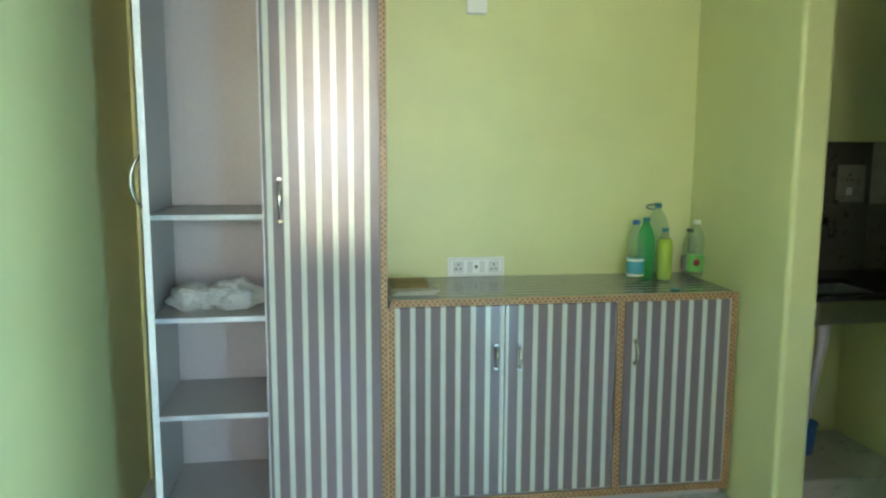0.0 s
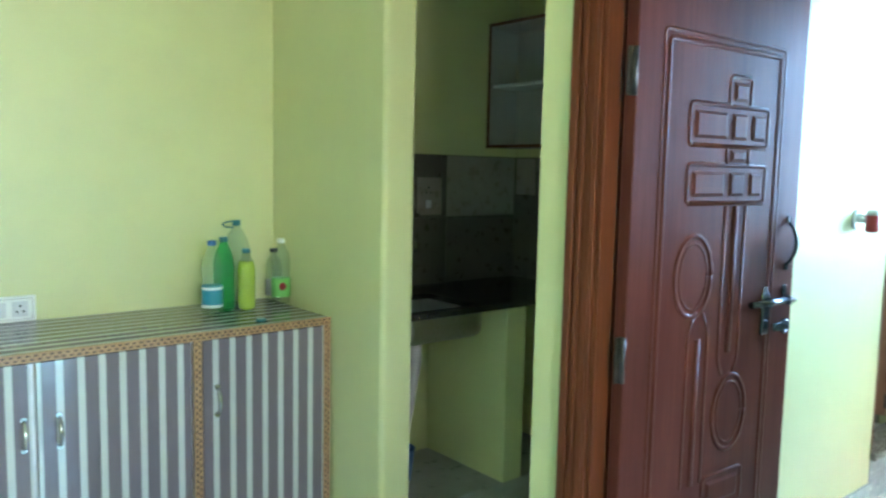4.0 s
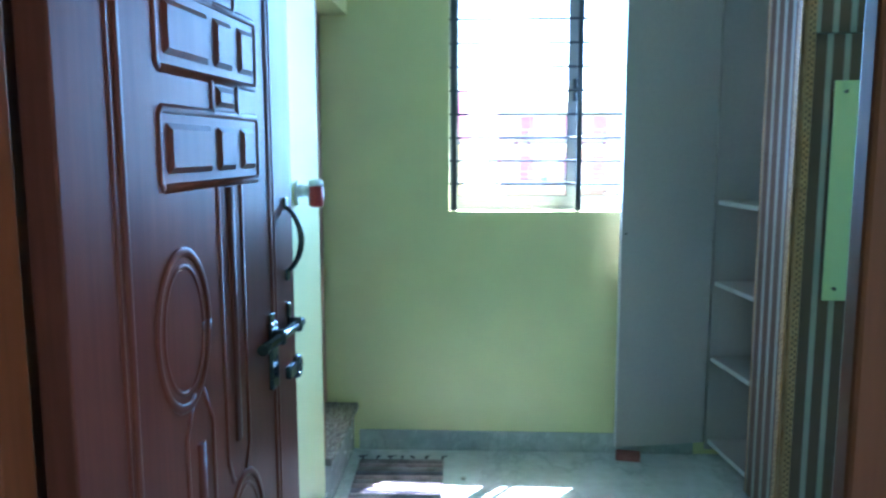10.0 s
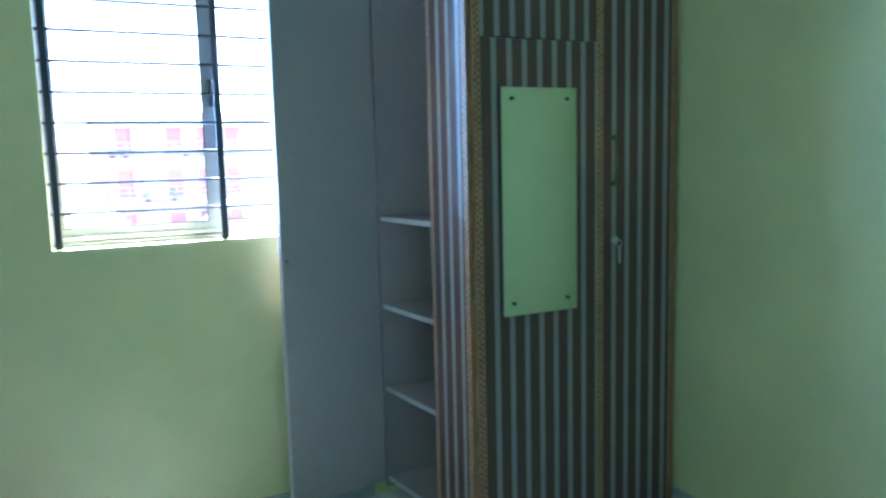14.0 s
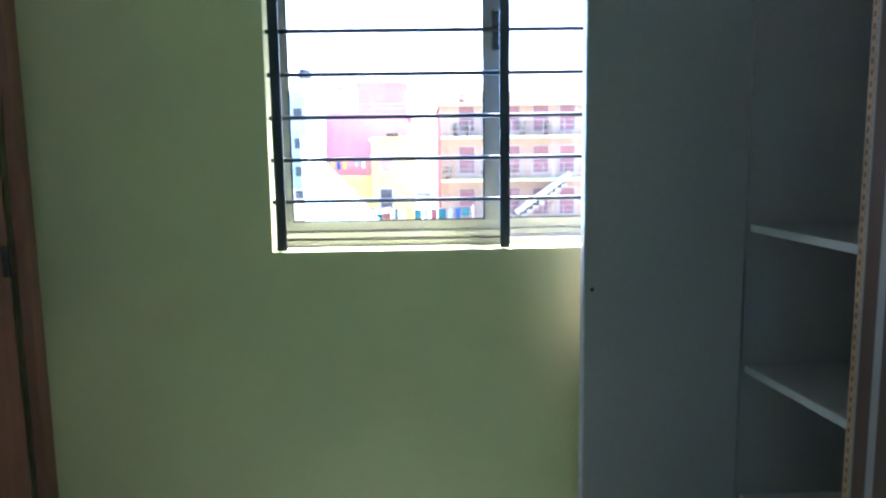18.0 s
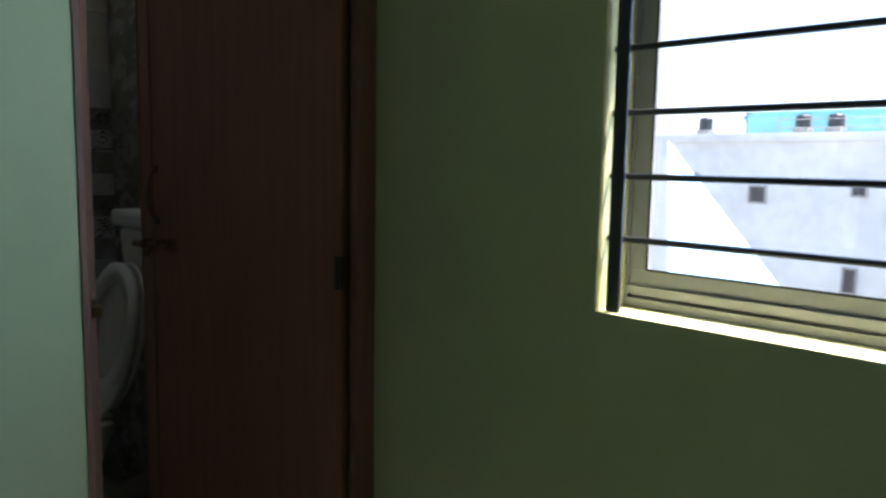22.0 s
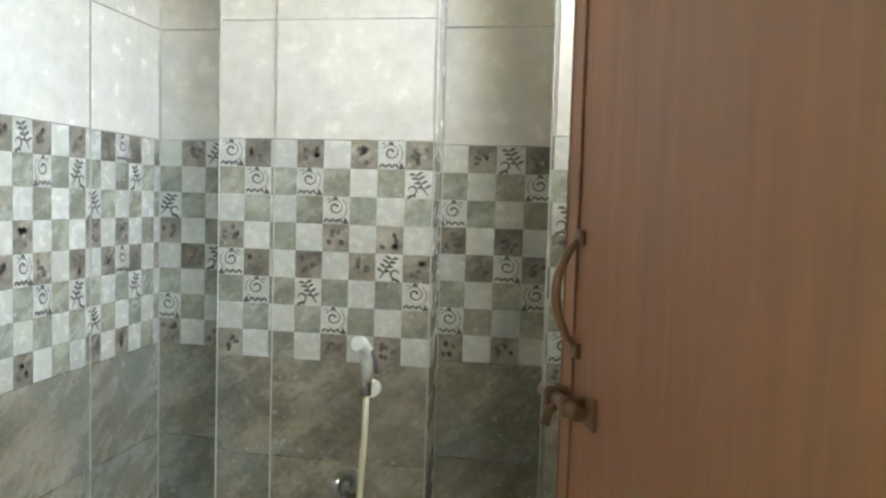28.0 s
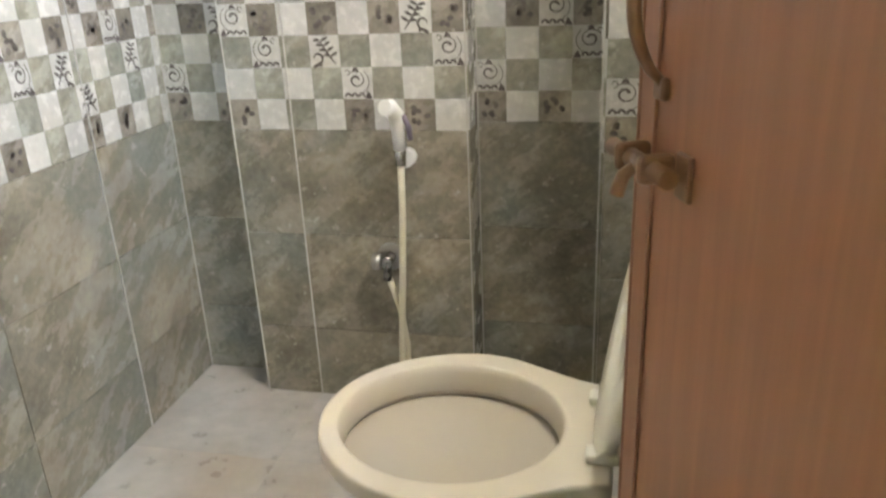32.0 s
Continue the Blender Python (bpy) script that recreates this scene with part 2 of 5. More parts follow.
def slate_tile(name, tones, rough=0.25, drift=0.0):
    """Printed slate-look tile: cloudy patches, slanting strokes and pale flecks, each piece from its own part of the print."""
    m, nt, b = nodes_of(name, rough)
    tc, _ = coords(nt)
    info = nt.nodes.new("ShaderNodeObjectInfo")
    mp = nt.nodes.new("ShaderNodeMapping")
    mp.inputs["Rotation"].default_value = (0.0, 0.62, 0.0)
    mul = math_node(nt, "MULTIPLY", info.outputs["Random"], 41.0)
    cmb = nt.nodes.new("ShaderNodeCombineXYZ")
    for k in range(3):
        nt.links.new(mul, cmb.inputs[k])
    nt.links.new(cmb.outputs[0], mp.inputs["Location"])
    nt.links.new(tc, mp.inputs["Vector"])
    v = mp.outputs[0]
    cloud, stroke, patch = noise_node(nt, v, 5.0, 7, (1, 1, 1.3), 0.62), noise_node(nt, v, 9.0, 7, (0.75, 1, 1.7), 0.66), noise_node(nt, v, 3.4, 4)
    fine, fleck = noise_node(nt, v, 60, 5), noise_node(nt, v, 38, 2)
    col = mix_node(nt, ramp_node(nt, cloud, 0.34, 0.68), tones[0], tones[1])
    col = mix_node(nt, ramp_node(nt, patch, 0.46, 0.70, 0.0, 0.7), col, tones[2])
    col = mix_node(nt, 0.7, col, ramp_node(nt, stroke, 0.32, 0.70, 0.70, 1.14), "MULTIPLY")
    col = mix_node(nt, 0.65, col, ramp_node(nt, fine, 0.3, 0.7, 0.70, 1.20), "MULTIPLY")
    col = mix_node(nt, ramp_node(nt, fleck, 0.66, 0.74, 0.0, 0.5), col, (0.5, 0.48, 0.42))
    col = mix_node(nt, 1.0, col, ramp_node(nt, info.outputs["Random"], 0, 1, 1.0 - drift, 1.0 + drift), "MULTIPLY")
    nt.links.new(col, b.inputs["Base Color"])
    nt.links.new(ramp_node(nt, stroke, 0.3, 0.7, rough * 0.7, rough * 1.5), b.inputs["Roughness"])
    bump_node(nt, b, stroke, 0.12, 0.002)
    return m


def wall_paint(name, base):
    """Emulsion on hand-trowelled plaster: faint roller texture, broad unevenness and a few scuffs."""
    m, nt, b = nodes_of(name, 0.42)
    tc, _ = coords(nt)
    broad, mid, fine = noise_node(nt, tc, 0.8, 4), noise_node(nt, tc, 5.0, 5), noise_node(nt, tc, 130, 3)
    col = mix_node(nt, 0.5, base, ramp_node(nt, broad, 0.3, 0.7, 0.86, 1.05), "MULTIPLY")
    col = mix_node(nt, 0.35, col, ramp_node(nt, mid, 0.3, 0.7, 0.88, 1.05), "MULTIPLY")
    scuff = ramp_node(nt, noise_node(nt, tc, 2.2, 9, None, 0.75), 0.70, 0.76, 0.0, 0.25)
    col = mix_node(nt, scuff, col, (0.30, 0.30, 0.18))
    nt.links.new(col, b.inputs["Base Color"])
    nt.links.new(ramp_node(nt, mid, 0.3, 0.7, 0.36, 0.5), b.inputs["Roughness"])
    h = math_node(nt, "ADD", math_node(nt, "MULTIPLY", broad, 6.0), math_node(nt, "ADD", mid, math_node(nt, "MULTIPLY", fine, 0.25)))
    bump_node(nt, b, h, 0.25, 0.004)
    return m


def facade(name, base, rough=0.8):
    return mat(name, base, rough, grain=2.5, stain=0.35, amount=0.12)


WALL = (0.62, 0.625, 0.315)
M = {
    "wall": wall_paint("green_wall_paint", WALL),
    "ceiling": mat("white_ceiling_paint", (0.78, 0.78, 0.74), 0.8, grain=12, amount=0.04),
    "floor": stone("marble_floor", ((0.50, 0.53, 0.54), (0.64, 0.66, 0.66)), 0.14, 2.0, veins=0.28, bump=0.02, per_piece=0.06),
    "skirting": stone("marble_skirting", ((0.36, 0.40, 0.41), (0.50, 0.53, 0.53)), 0.2, 3.0, veins=0.3, bump=0.02, per_piece=0.06),
    "slab": stone("grey_granite_step", ((0.16, 0.15, 0.145), (0.24, 0.22, 0.21)), 0.25, 12.0, bump=0.03),
    "lam": mat("grey_laminate_inside", (0.43, 0.385, 0.38), 0.35, grain=60, stain=1.1, amount=0.05),
    "lam_edge": mat("white_edge_band", (0.66, 0.66, 0.68), 0.4, grain=60, stain=9, amount=0.08),
    "stripe": striped_laminate("striped_laminate", (0.185, 0.150, 0.165), (0.53, 0.535, 0.50), 0.11),
    "stripe_brown": striped_laminate("brown_striped_laminate", (0.128, 0.080, 0.064), (0.345, 0.322, 0.295), 0.15),
    "trim": dotted_trim("dotted_edge_tape"),
    "door": wood("dark_red_moulded_door", (0.096, 0.0255, 0.0185), (0.134, 0.0375, 0.0255), 0.36, 0.0, gloss=0.08),
    "frame": wood("polished_teak_frame", (0.122, 0.0330, 0.0140), (0.165, 0.046, 0.019), 0.36, 0.05, gloss=0.18),
    "bath_door": wood("brown_laminate_bath_door", (0.352, 0.150, 0.079), (0.378, 0.164, 0.087), 0.46, 0.0, 6.0),
    "bath_frame": wood("brown_painted_bath_frame", (0.28, 0.125, 0.074), (0.35, 0.165, 0.102), 0.42, 0.0, 6.0, scuffs=0.35),
    "tile": slate_tile("grey_green_slate_tile", ((0.185, 0.164, 0.124), (0.375, 0.338, 0.262), (0.235, 0.266, 0.243)), 0.24, 0.06),
    "cell_grey": slate_tile("grey_slate_chip", ((0.23, 0.222, 0.18), (0.39, 0.376, 0.30), (0.28, 0.31, 0.27)), 0.24, 0.1),
    "cell_dark": slate_tile("brown_floral_chip", ((0.15, 0.133, 0.108), (0.375, 0.34, 0.28), (0.20, 0.178, 0.145)), 0.24, 0.12),
    "cell_white": stone("white_chip", ((0.48, 0.475, 0.44), (0.575, 0.565, 0.525)), 0.22, 6.0, per_piece=0.1),
    "rosette": mat("brown_flower_print", (0.195, 0.165, 0.14), 0.3, grain=120, stain=40, amount=0.35),
    "ornament": mat("dark_brown_print", (0.135, 0.11, 0.10), 0.35, grain=90, amount=0.25),
    "white_tile": stone("white_wall_tile", ((0.55, 0.52, 0.475), (0.62, 0.59, 0.545)), 0.2, 3.0, bump=0.03, per_piece=0.05),
    "trigger": mat("mauve_grey_plastic", (0.145, 0.12, 0.15), 0.45),
    "smudge": mat("dirty_wall_smudge", (0.68, 0.665, 0.37), 0.8, grain=70, amount=0.1),
    "bead": mat("pale_cement_line", (0.62, 0.60, 0.54), 0.5, grain=60, amount=0.2),
    "grout": mat("grey_grout", (0.56, 0.54, 0.49), 0.85, grain=60, amount=0.1),
    "bath_floor": stone("grey_cement_floor_tile", ((0.33, 0.315, 0.29), (0.50, 0.485, 0.455), (0.40, 0.345, 0.285)), 0.34, 2.6, bump=0.06, per_piece=0.0),
    "kitchen_tile": stone("dark_kitchen_tile", ((0.085, 0.074, 0.060), (0.105, 0.092, 0.076)), 0.32, 3.0, bump=0.02),
    "beige_tile": stone("beige_kitchen_tile", ((0.27, 0.235, 0.20), (0.31, 0.275, 0.235)), 0.3, 3.0, bump=0.02),
    "granite": mat("black_granite", (0.025, 0.025, 0.027), 0.12, grain=140, stain=30, amount=0.35),
    "sink_steel": mat("satin_sink_steel", (0.55, 0.54, 0.51), 0.30, 1.0, grain=90, amount=0.1),
    "steel": mat("brushed_steel", (0.58, 0.58, 0.58), 0.28, 1.0, grain=80, amount=0.1),
    "dull_chrome": mat("dull_chrome", (0.40, 0.39, 0.37), 0.2, 1.0, grain=60, amount=0.25),
    "chrome": mat("chrome", (0.52, 0.51, 0.49), 0.18, 1.0),
    "iron": mat("black_enamelled_iron", (0.018, 0.02, 0.024), 0.25, 0.0, coat=0.4),
    "hinge": mat("dull_hinge_metal", (0.16, 0.14, 0.12), 0.45, 0.8, grain=90, amount=0.3),
    "blue_paint": mat("dark_blue_grille_paint", (0.03, 0.04, 0.055), 0.45, grain=70, amount=0.2),
    "alu": mat("powder_coated_aluminium", (0.33, 0.34, 0.345), 0.42, grain=40, stain=3, amount=0.06),
    "rubber": mat("black_glazing_rubber", (0.02, 0.02, 0.02), 0.7),
    "ceramic": mat("ivory_glazed_ceramic", (0.60, 0.545, 0.455), 0.36, grain=20, stain=3, amount=0.03),
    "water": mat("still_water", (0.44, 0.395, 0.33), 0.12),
    "seat_white": mat("cream_plastic_seat", (0.74, 0.72, 0.62), 0.3, grain=20, amount=0.03),
    "white": mat("white_plastic", (0.78, 0.79, 0.76), 0.35, grain=30, amount=0.03),
    "cream": mat("cream_hose", (0.70, 0.65, 0.50), 0.45, grain=60, amount=0.06),
    "dark": mat("dark_recess", (0.02, 0.02, 0.02), 0.6),
    "red": mat("red_plastic", (0.30, 0.02, 0.025), 0.3, grain=30, amount=0.1),
    "red_cloth": mat("faded_red_block", (0.40, 0.14, 0.13), 0.9, grain=30, amount=0.25),
    "brass": mat("tarnished_brass", (0.40, 0.22, 0.08), 0.4, 0.6, grain=60, amount=0.25),
    "brown_metal": mat("brown_painted_fitting", (0.33, 0.165, 0.085), 0.32, grain=60, amount=0.25),
    "mirror": mat("mirror_silver", (0.56, 0.66, 0.52), 0.02, 1.0),
    "glass": glass_mat("window_glass", (0.97, 1.0, 0.99)),
    "pet": thin_plastic("clear_bottle_plastic", (0.93, 0.96, 0.92), (0.45, 0.55, 0.48), 0.13),
    "pet_green": thin_plastic("green_bottle_plastic", (0.42, 0.88, 0.55), (0.05, 0.42, 0.16), 0.3),
    "juice": mat("yellow_green_drink", (0.50, 0.62, 0.04), 0.15, grain=12, amount=0.06),
    "label_blue": mat("blue_bottle_label", (0.02, 0.22, 0.30), 0.4),
    "label_green": mat("green_bottle_label", (0.16, 0.45, 0.10), 0.4),
    "cap_blue": mat("blue_cap", (0.02, 0.10, 0.30), 0.4),
    "cap_teal": mat("teal_cap", (0.01, 0.14, 0.16), 0.4),
    "bag": mat("crumpled_white_polythene", (0.46, 0.44, 0.41), 0.35, grain=40, amount=0.1),
    "paper": mat("old_newsprint", (0.45, 0.44, 0.38), 0.8, grain=50, amount=0.2),
    "kraft": mat("brown_kraft_paper", (0.36, 0.25, 0.11), 0.8, grain=50, stain=9, amount=0.15),
    "mat_grey": mat("grey_rag_weave", (0.42, 0.36, 0.39), 0.95, grain=150, stain=12, amount=0.35, bump=0.9, bump_scale=260),
    "mat_pink": mat("dusty_pink_rag_weave", (0.58, 0.43, 0.47), 0.95, grain=150, stain=12, amount=0.35, bump=0.9, bump_scale=260),
    "mat_blue": mat("dark_blue_rag_weave", (0.20, 0.19, 0.26), 0.95, grain=150, stain=12, amount=0.35, bump=0.9, bump_scale=260),
    "ground": mat("dusty_ground", (0.40, 0.37, 0.32), 0.95, grain=1.0, stain=0.05, amount=0.2),
    "f_white": facade("white_facade", (0.82, 0.82, 0.77)),
    "f_cyan": facade("cyan_facade", (0.34, 0.72, 0.78)),
    "f_grey": facade("pale_blue_grey_facade", (0.40, 0.48, 0.52)),
    "f_pink": facade("pink_facade", (0.82, 0.33, 0.45)),
    "f_yellow": facade("yellow_facade", (0.90, 0.62, 0.20)),
    "f_brown": facade("brown_brick_facade", (0.52, 0.34, 0.24)),
    "f_green": facade("pale_green_bands", (0.58, 0.68, 0.40)),
    "leaf": mat("green_leaves", (0.06, 0.12, 0.03), 0.6, grain=8, amount=0.25),
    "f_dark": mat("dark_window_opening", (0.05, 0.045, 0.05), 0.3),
    "f_door": mat("maroon_door", (0.24, 0.09, 0.10), 0.5),
    "f_cream": facade("cream_facade", (0.62, 0.56, 0.45)),
    "f_cement": facade("grey_cement", (0.42, 0.40, 0.37)),
    "tank": mat("black_water_tank", (0.04, 0.045, 0.05), 0.5, grain=3, amount=0.1),
}


# ---- mesh helpers ----
def boxes(*spans):
    """A bmesh of boxes, each ((x0, x1), (y0, y1), (z0, z1))."""
    bm = bmesh.new()
    for (x0, x1), (y0, y1), (z0, z1) in spans:
        vs = [bm.verts.new((x, y, z)) for z in (z0, z1) for x, y in ((x0, y0), (x1, y0), (x1, y1), (x0, y1))]
        for q in ((3, 2, 1, 0), (4, 5, 6, 7), (0, 1, 5, 4), (1, 2, 6, 5), (2, 3, 7, 6), (3, 0, 4, 7)):
            bm.faces.new([vs[k] for k in q])
    return bm


def bevelled(bm, width=0.002, segments=2):
    bmesh.ops.bevel(bm, geom=list(bm.edges), offset=width, segments=segments, affect="EDGES", profile=0.5)
    return bm


def box(x0, x1, y0, y1, z0, z1, bev=0.0):
    bm = boxes(((x0, x1), (y0, y1), (z0, z1)))
    return bevelled(bm, bev) if bev else bm


def tube(points, radius, sides=10, caps=True):
    """A round bar along points; radius is one number or one a point."""
    bm = bmesh.new()
    pts = [Vector(p) for p in points]
    radii = radius if isinstance(radius, (list, tuple)) else [radius] * len(pts)
    rings, side = [], None
    for k, p in enumerate(pts):
        d = (pts[min(k + 1, len(pts) - 1)] - pts[max(k - 1, 0)]).normalized()
        if side is None:
            side = d.orthogonal().normalized()
        side = (side - d * side.dot(d)).normalized()
        up = d.cross(side)
        rings.append([bm.verts.new(p + radii[k] * (math.cos(a) * side + math.sin(a) * up)) for a in (2 * math.pi * j / sides for j in range(sides))])
    for a, b in zip(rings, rings[1:]):
        for j in range(sides):
            f = bm.faces.new((a[j], a[(j + 1) % sides], b[(j + 1) % sides], b[j]))
            f.smooth = True
    if caps:
        bm.faces.new(rings[0][::-1])
        bm.faces.new(rings[-1])
    return bm


def lathe(profile, sides=24):
    """A turned body from (radius, z) pairs, from its foot up."""
    bm = bmesh.new()
    rings = [[bm.verts.new((r * math.cos(a), r * math.sin(a), z)) for a in (2 * math.pi * j / sides for j in range(sides))] for r, z in profile]
    for a, b in zip(rings, rings[1:]):
        for j in range(sides):
            f = bm.faces.new((a[j], a[(j + 1) % sides], b[(j + 1) % sides], b[j]))
            f.smooth = True
    bm.faces.new(rings[0][::-1])
    bm.faces.new(rings[-1])
    return bm


def part(name, bm, material, parent=None, label="", at=None):
    me = bpy.data.meshes.new(name)
    bm.normal_update()
    bm.to_mesh(me)
    bm.free()
    me.materials.append(M[material] if isinstance(material, str) else material)
    ob = new(name, me)
    if at is not None:
        ob.matrix_basis = at
    if parent:
        ob.parent = parent
    if label:
        ob["label"] = label
    return ob


def thing(name, m, label, category, group="", kind=""):
    ob = new(name)
    ob.empty_display_size = 0.05
    ob.matrix_basis = m
    return tagged(ob, label, category, group, kind)


def structure(name, bm, material, label, category="wall"):
    return tagged(part(name, bm, material), label, category, kind="structure")


# ---- the shell ----
TOP = 2.85


def prism(outline, z0, z1):
    """An upright body over an outline of (x, y) pairs, counter-clockwise."""
    bm = bmesh.new()
    low, high = [bm.verts.new((x, y, z0)) for x, y in outline], [bm.verts.new((x, y, z1)) for x, y in outline]
    bm.faces.new(low[::-1])
    bm.faces.new(high)
    n = len(outline)
    for k in range(n):
        bm.faces.new((low[k], low[(k + 1) % n], high[(k + 1) % n], high[k]))
    return bm


def joined(*parts_):
    """Several bmeshes in one."""
    out = bmesh.new()
    for bm in parts_:
        me = bpy.data.meshes.new("piece")
        bm.to_mesh(me)
        bm.free()
        out.from_mesh(me)
        bpy.data.meshes.remove(me)
    return out


structure("floor", boxes(((-2.6, 2.95), (-5.35, -1.6), (-0.12, 0)), ((-2.6, 1.22), (-1.6, 0.15), (-0.12, 0))), "floor", "polished pale grey marble floor with faint veins", "floor")
structure("ceiling", boxes(((-2.6, 2.95), (-5.35, 0.45), (TOP, TOP + 0.12))), "ceiling", "plain white painted ceiling", "ceiling")
structure("wall_north", boxes(((-2.6, 1.20), (0, 0.13), (0, TOP)), ((0.13, 1.20), (-0.239, 0.002), (0, TOP))), "wall", "lime green painted wall behind cupboard and kitchen counter")
structure("wall_west", boxes(((-2.6, -2.46), (-5.2, 0), (0, TOP))), "wall", "lime green painted wall beside the tall cupboard")
structure("wall_south", boxes(((-2.6, -2.02), (-5.35, -5.2), (0, TOP)), ((-1.22, -0.95), (-5.35, -5.2), (0, TOP)), ((-2.02, -1.22), (-5.35, -5.2), (0, 1.1)), ((-2.02, -1.22), (-5.35, -5.2), (2.3, TOP)), ((-0.95, 2.77), (-5.35, -5.2), (0, TOP))), "wall", "lime green hall wall with a window opening")
niche = prism(((0.0, -0.85), (0.13, -0.85), (0.13, 0.0), (0.035, 0.0)), 0, TOP)
bmesh.ops.bevel(niche, geom=[e for e in niche.edges if all(abs(v.co.x) < 0.14 and abs(v.co.y + 0.85) < 1e-4 for v in e.verts) and abs(e.verts[0].co.z - e.verts[1].co.z) > 1], offset=0.02, segments=4, affect="EDGES", profile=0.5)
# the gap from y -5.1 to -4.40 is unseen, added for the fill lamp
structure("wall_middle", joined(niche, boxes(((0, 0.13), (-1.54, -0.85), (2.15, TOP)), ((0, 0.13), (-1.642, -1.54), (0, TOP)),
          ((0, 0.13), (-2.585, -1.642), (2.12, TOP)), ((0, 0.13), (-4.40, -2.585), (0, TOP)), ((0, 0.13), (-5.2, -5.1), (0, TOP)), ((0, 0.13), (-5.1, -4.40), (2.1, TOP)))), "wall", "lime green wall between hall, kitchen and bedroom")
for y, z, w, h, turn in ((-2.869, 1.114, 0.007, 0.006, 0), (-2.889, 1.110, 0.016, 0.0035, 14), (-2.909, 1.104, 0.006, 0.005, 0), (-2.862, 1.071, 0.011, 0.013, 20)):
    blot = prism([(w * (1 + 0.18 * math.sin(3 * a + y * 90)) * math.cos(a), h * (1 + 0.2 * math.cos(2 * a + z * 90)) * math.sin(a)) for a in [2 * math.pi * k / 16 for k in range(16)]], 0.0, 0.0004)
    part("smudge", blot, "smudge", bpy.data.objects["wall_middle"], "faint grey smudge on the paint", pose(-0.0001, y, z, 90, 0, -90) @ pose(0, 0, 0, 0, 0, turn))
structure("wall_bedroom_north", boxes(((0.13, 2.102), (-1.6, -1.47), (0, TOP)), ((2.102, 2.766), (-1.6, -1.47), (1.994, TOP))), "wall", "pale green wall beside the bathroom doorway")
structure("wall_bedroom_south", boxes(((0.13, 2.77), (-4.31, -4.18), (0, TOP))), "wall", "lime green bedroom wall beside the wardrobe")
structure("wall_east", joined(prism(((2.77, -2.05), (2.92, -2.05), (2.92, -0.85), (2.758, -0.85), (2.758, -1.40), (2.767, -1.40)), 0, TOP), boxes( ((2.77, 2.92), (-0.85, -0.25), (0, 1.95)), ((2.77, 2.92), (-0.85, -0.25), (2.4, TOP)), ((2.77, 2.92), (-0.25, 0.45), (0, TOP)),
          ((2.77, 2.92), (-3.15, -2.05), (0, 1.127)), ((2.77, 2.92), (-3.15, -2.05), (2.33, TOP)), ((2.77, 2.92), (-5.35, -3.15), (0, TOP)))), "wall", "green outer wall with the bedroom window opening")
structure("wall_kitchen_east", boxes(((1.20, 1.275), (-1.47, 0.28), (0, TOP))), "wall", "green wall between kitchen and bathroom")
# slab added out of view; it cuts the sun to a narrow floor patch
structure("sunshade", box(2.92, 3.12, -3.35, -1.85, 2.42, 2.50), "f_cement", "unseen slab added over the bedroom window to trim the sunlight", "sunshade")


def skirting(name, x0, x1, y0, y1, z0=0.0, z1=0.095):
    return tagged(part(name, box(x0, x1, y0, y1, z0, z1, 0.003), "skirting"), "grey veined marble skirting along the wall", "skirting", "skirtings", "structure")


skirting("baseboard_1", 0.14, 2.10, -1.612, -1.6)
skirting("baseboard_2", 2.758, 2.77, -3.18, -2.05)
tagged(part("baseboard_6", prism(((2.758, -2.049), (2.7695, -2.049), (2.768, -1.628), (2.756, -1.628)), 0, 0.095), "skirting"), "grey veined marble skirting along the wall", "skirting", "skirtings", "structure")
skirting("baseboard_3", 0.14, 2.06, -4.18, -4.168)
skirting("baseboard_4", -0.012, 0, -4.39, -2.588)
skirting("baseboard_5", -2.46, -2.448, -5.18, -1.0)

# ---- bathroom surfaces ----
Z0, BAND0, BAND1 = 0.18, 0.935, 1.535
bath_floor = structure("floor_bath", boxes(((1.275, 2.92), (-1.47, 0.42), (-0.12, Z0 - 0.004))), "grout", "matt grey bathroom floor tiles, raised by one step", "floor")
CELLS = ("WDWDSD", "GSGWGS", "WGSGWG", "GWDWDW")
KIND = {"W": "cell_white", "G": "cell_grey", "D": "cell_dark", "S": "cell_white"}


def slab_mesh(name, w, h, material, t=0.005, gap=0.0012, bev=0.0015):
    """A tile lying in its own x and z, its face towards -y."""
    key = (name, round(w, 4), round(h, 4), material)
    if key not in SLABS:
        bm = bmesh.new()
        x0, x1, z0, z1 = gap, w - gap, gap, h - gap
        back = [bm.verts.new(p) for p in ((x0, 0, z0), (x1, 0, z0), (x1, 0, z1), (x0, 0, z1))]
        mid = [bm.verts.new(p) for p in ((x0, -t + bev, z0), (x1, -t + bev, z0), (x1, -t + bev, z1), (x0, -t + bev, z1))]
        top = [bm.verts.new(p) for p in ((x0 + bev, -t, z0 + bev), (x1 - bev, -t, z0 + bev), (x1 - bev, -t, z1 - bev), (x0 + bev, -t, z1 - bev))]
        for a, b in ((back, mid), (mid, top)):
            for k in range(4):
                bm.faces.new((a[k], a[(k + 1) % 4], b[(k + 1) % 4], b[k]))
        bm.faces.new(top)
        bm.normal_update()
        me = bpy.data.meshes.new(name)
        bm.to_mesh(me)
        bm.free()
        me.materials.append(M[material])
        SLABS[key] = me
    return SLABS[key]


SLABS = {}


def lay(name, me, parent, m):
    ob = new(name, me)
    ob.parent = parent
    ob.matrix_basis = m
    return ob


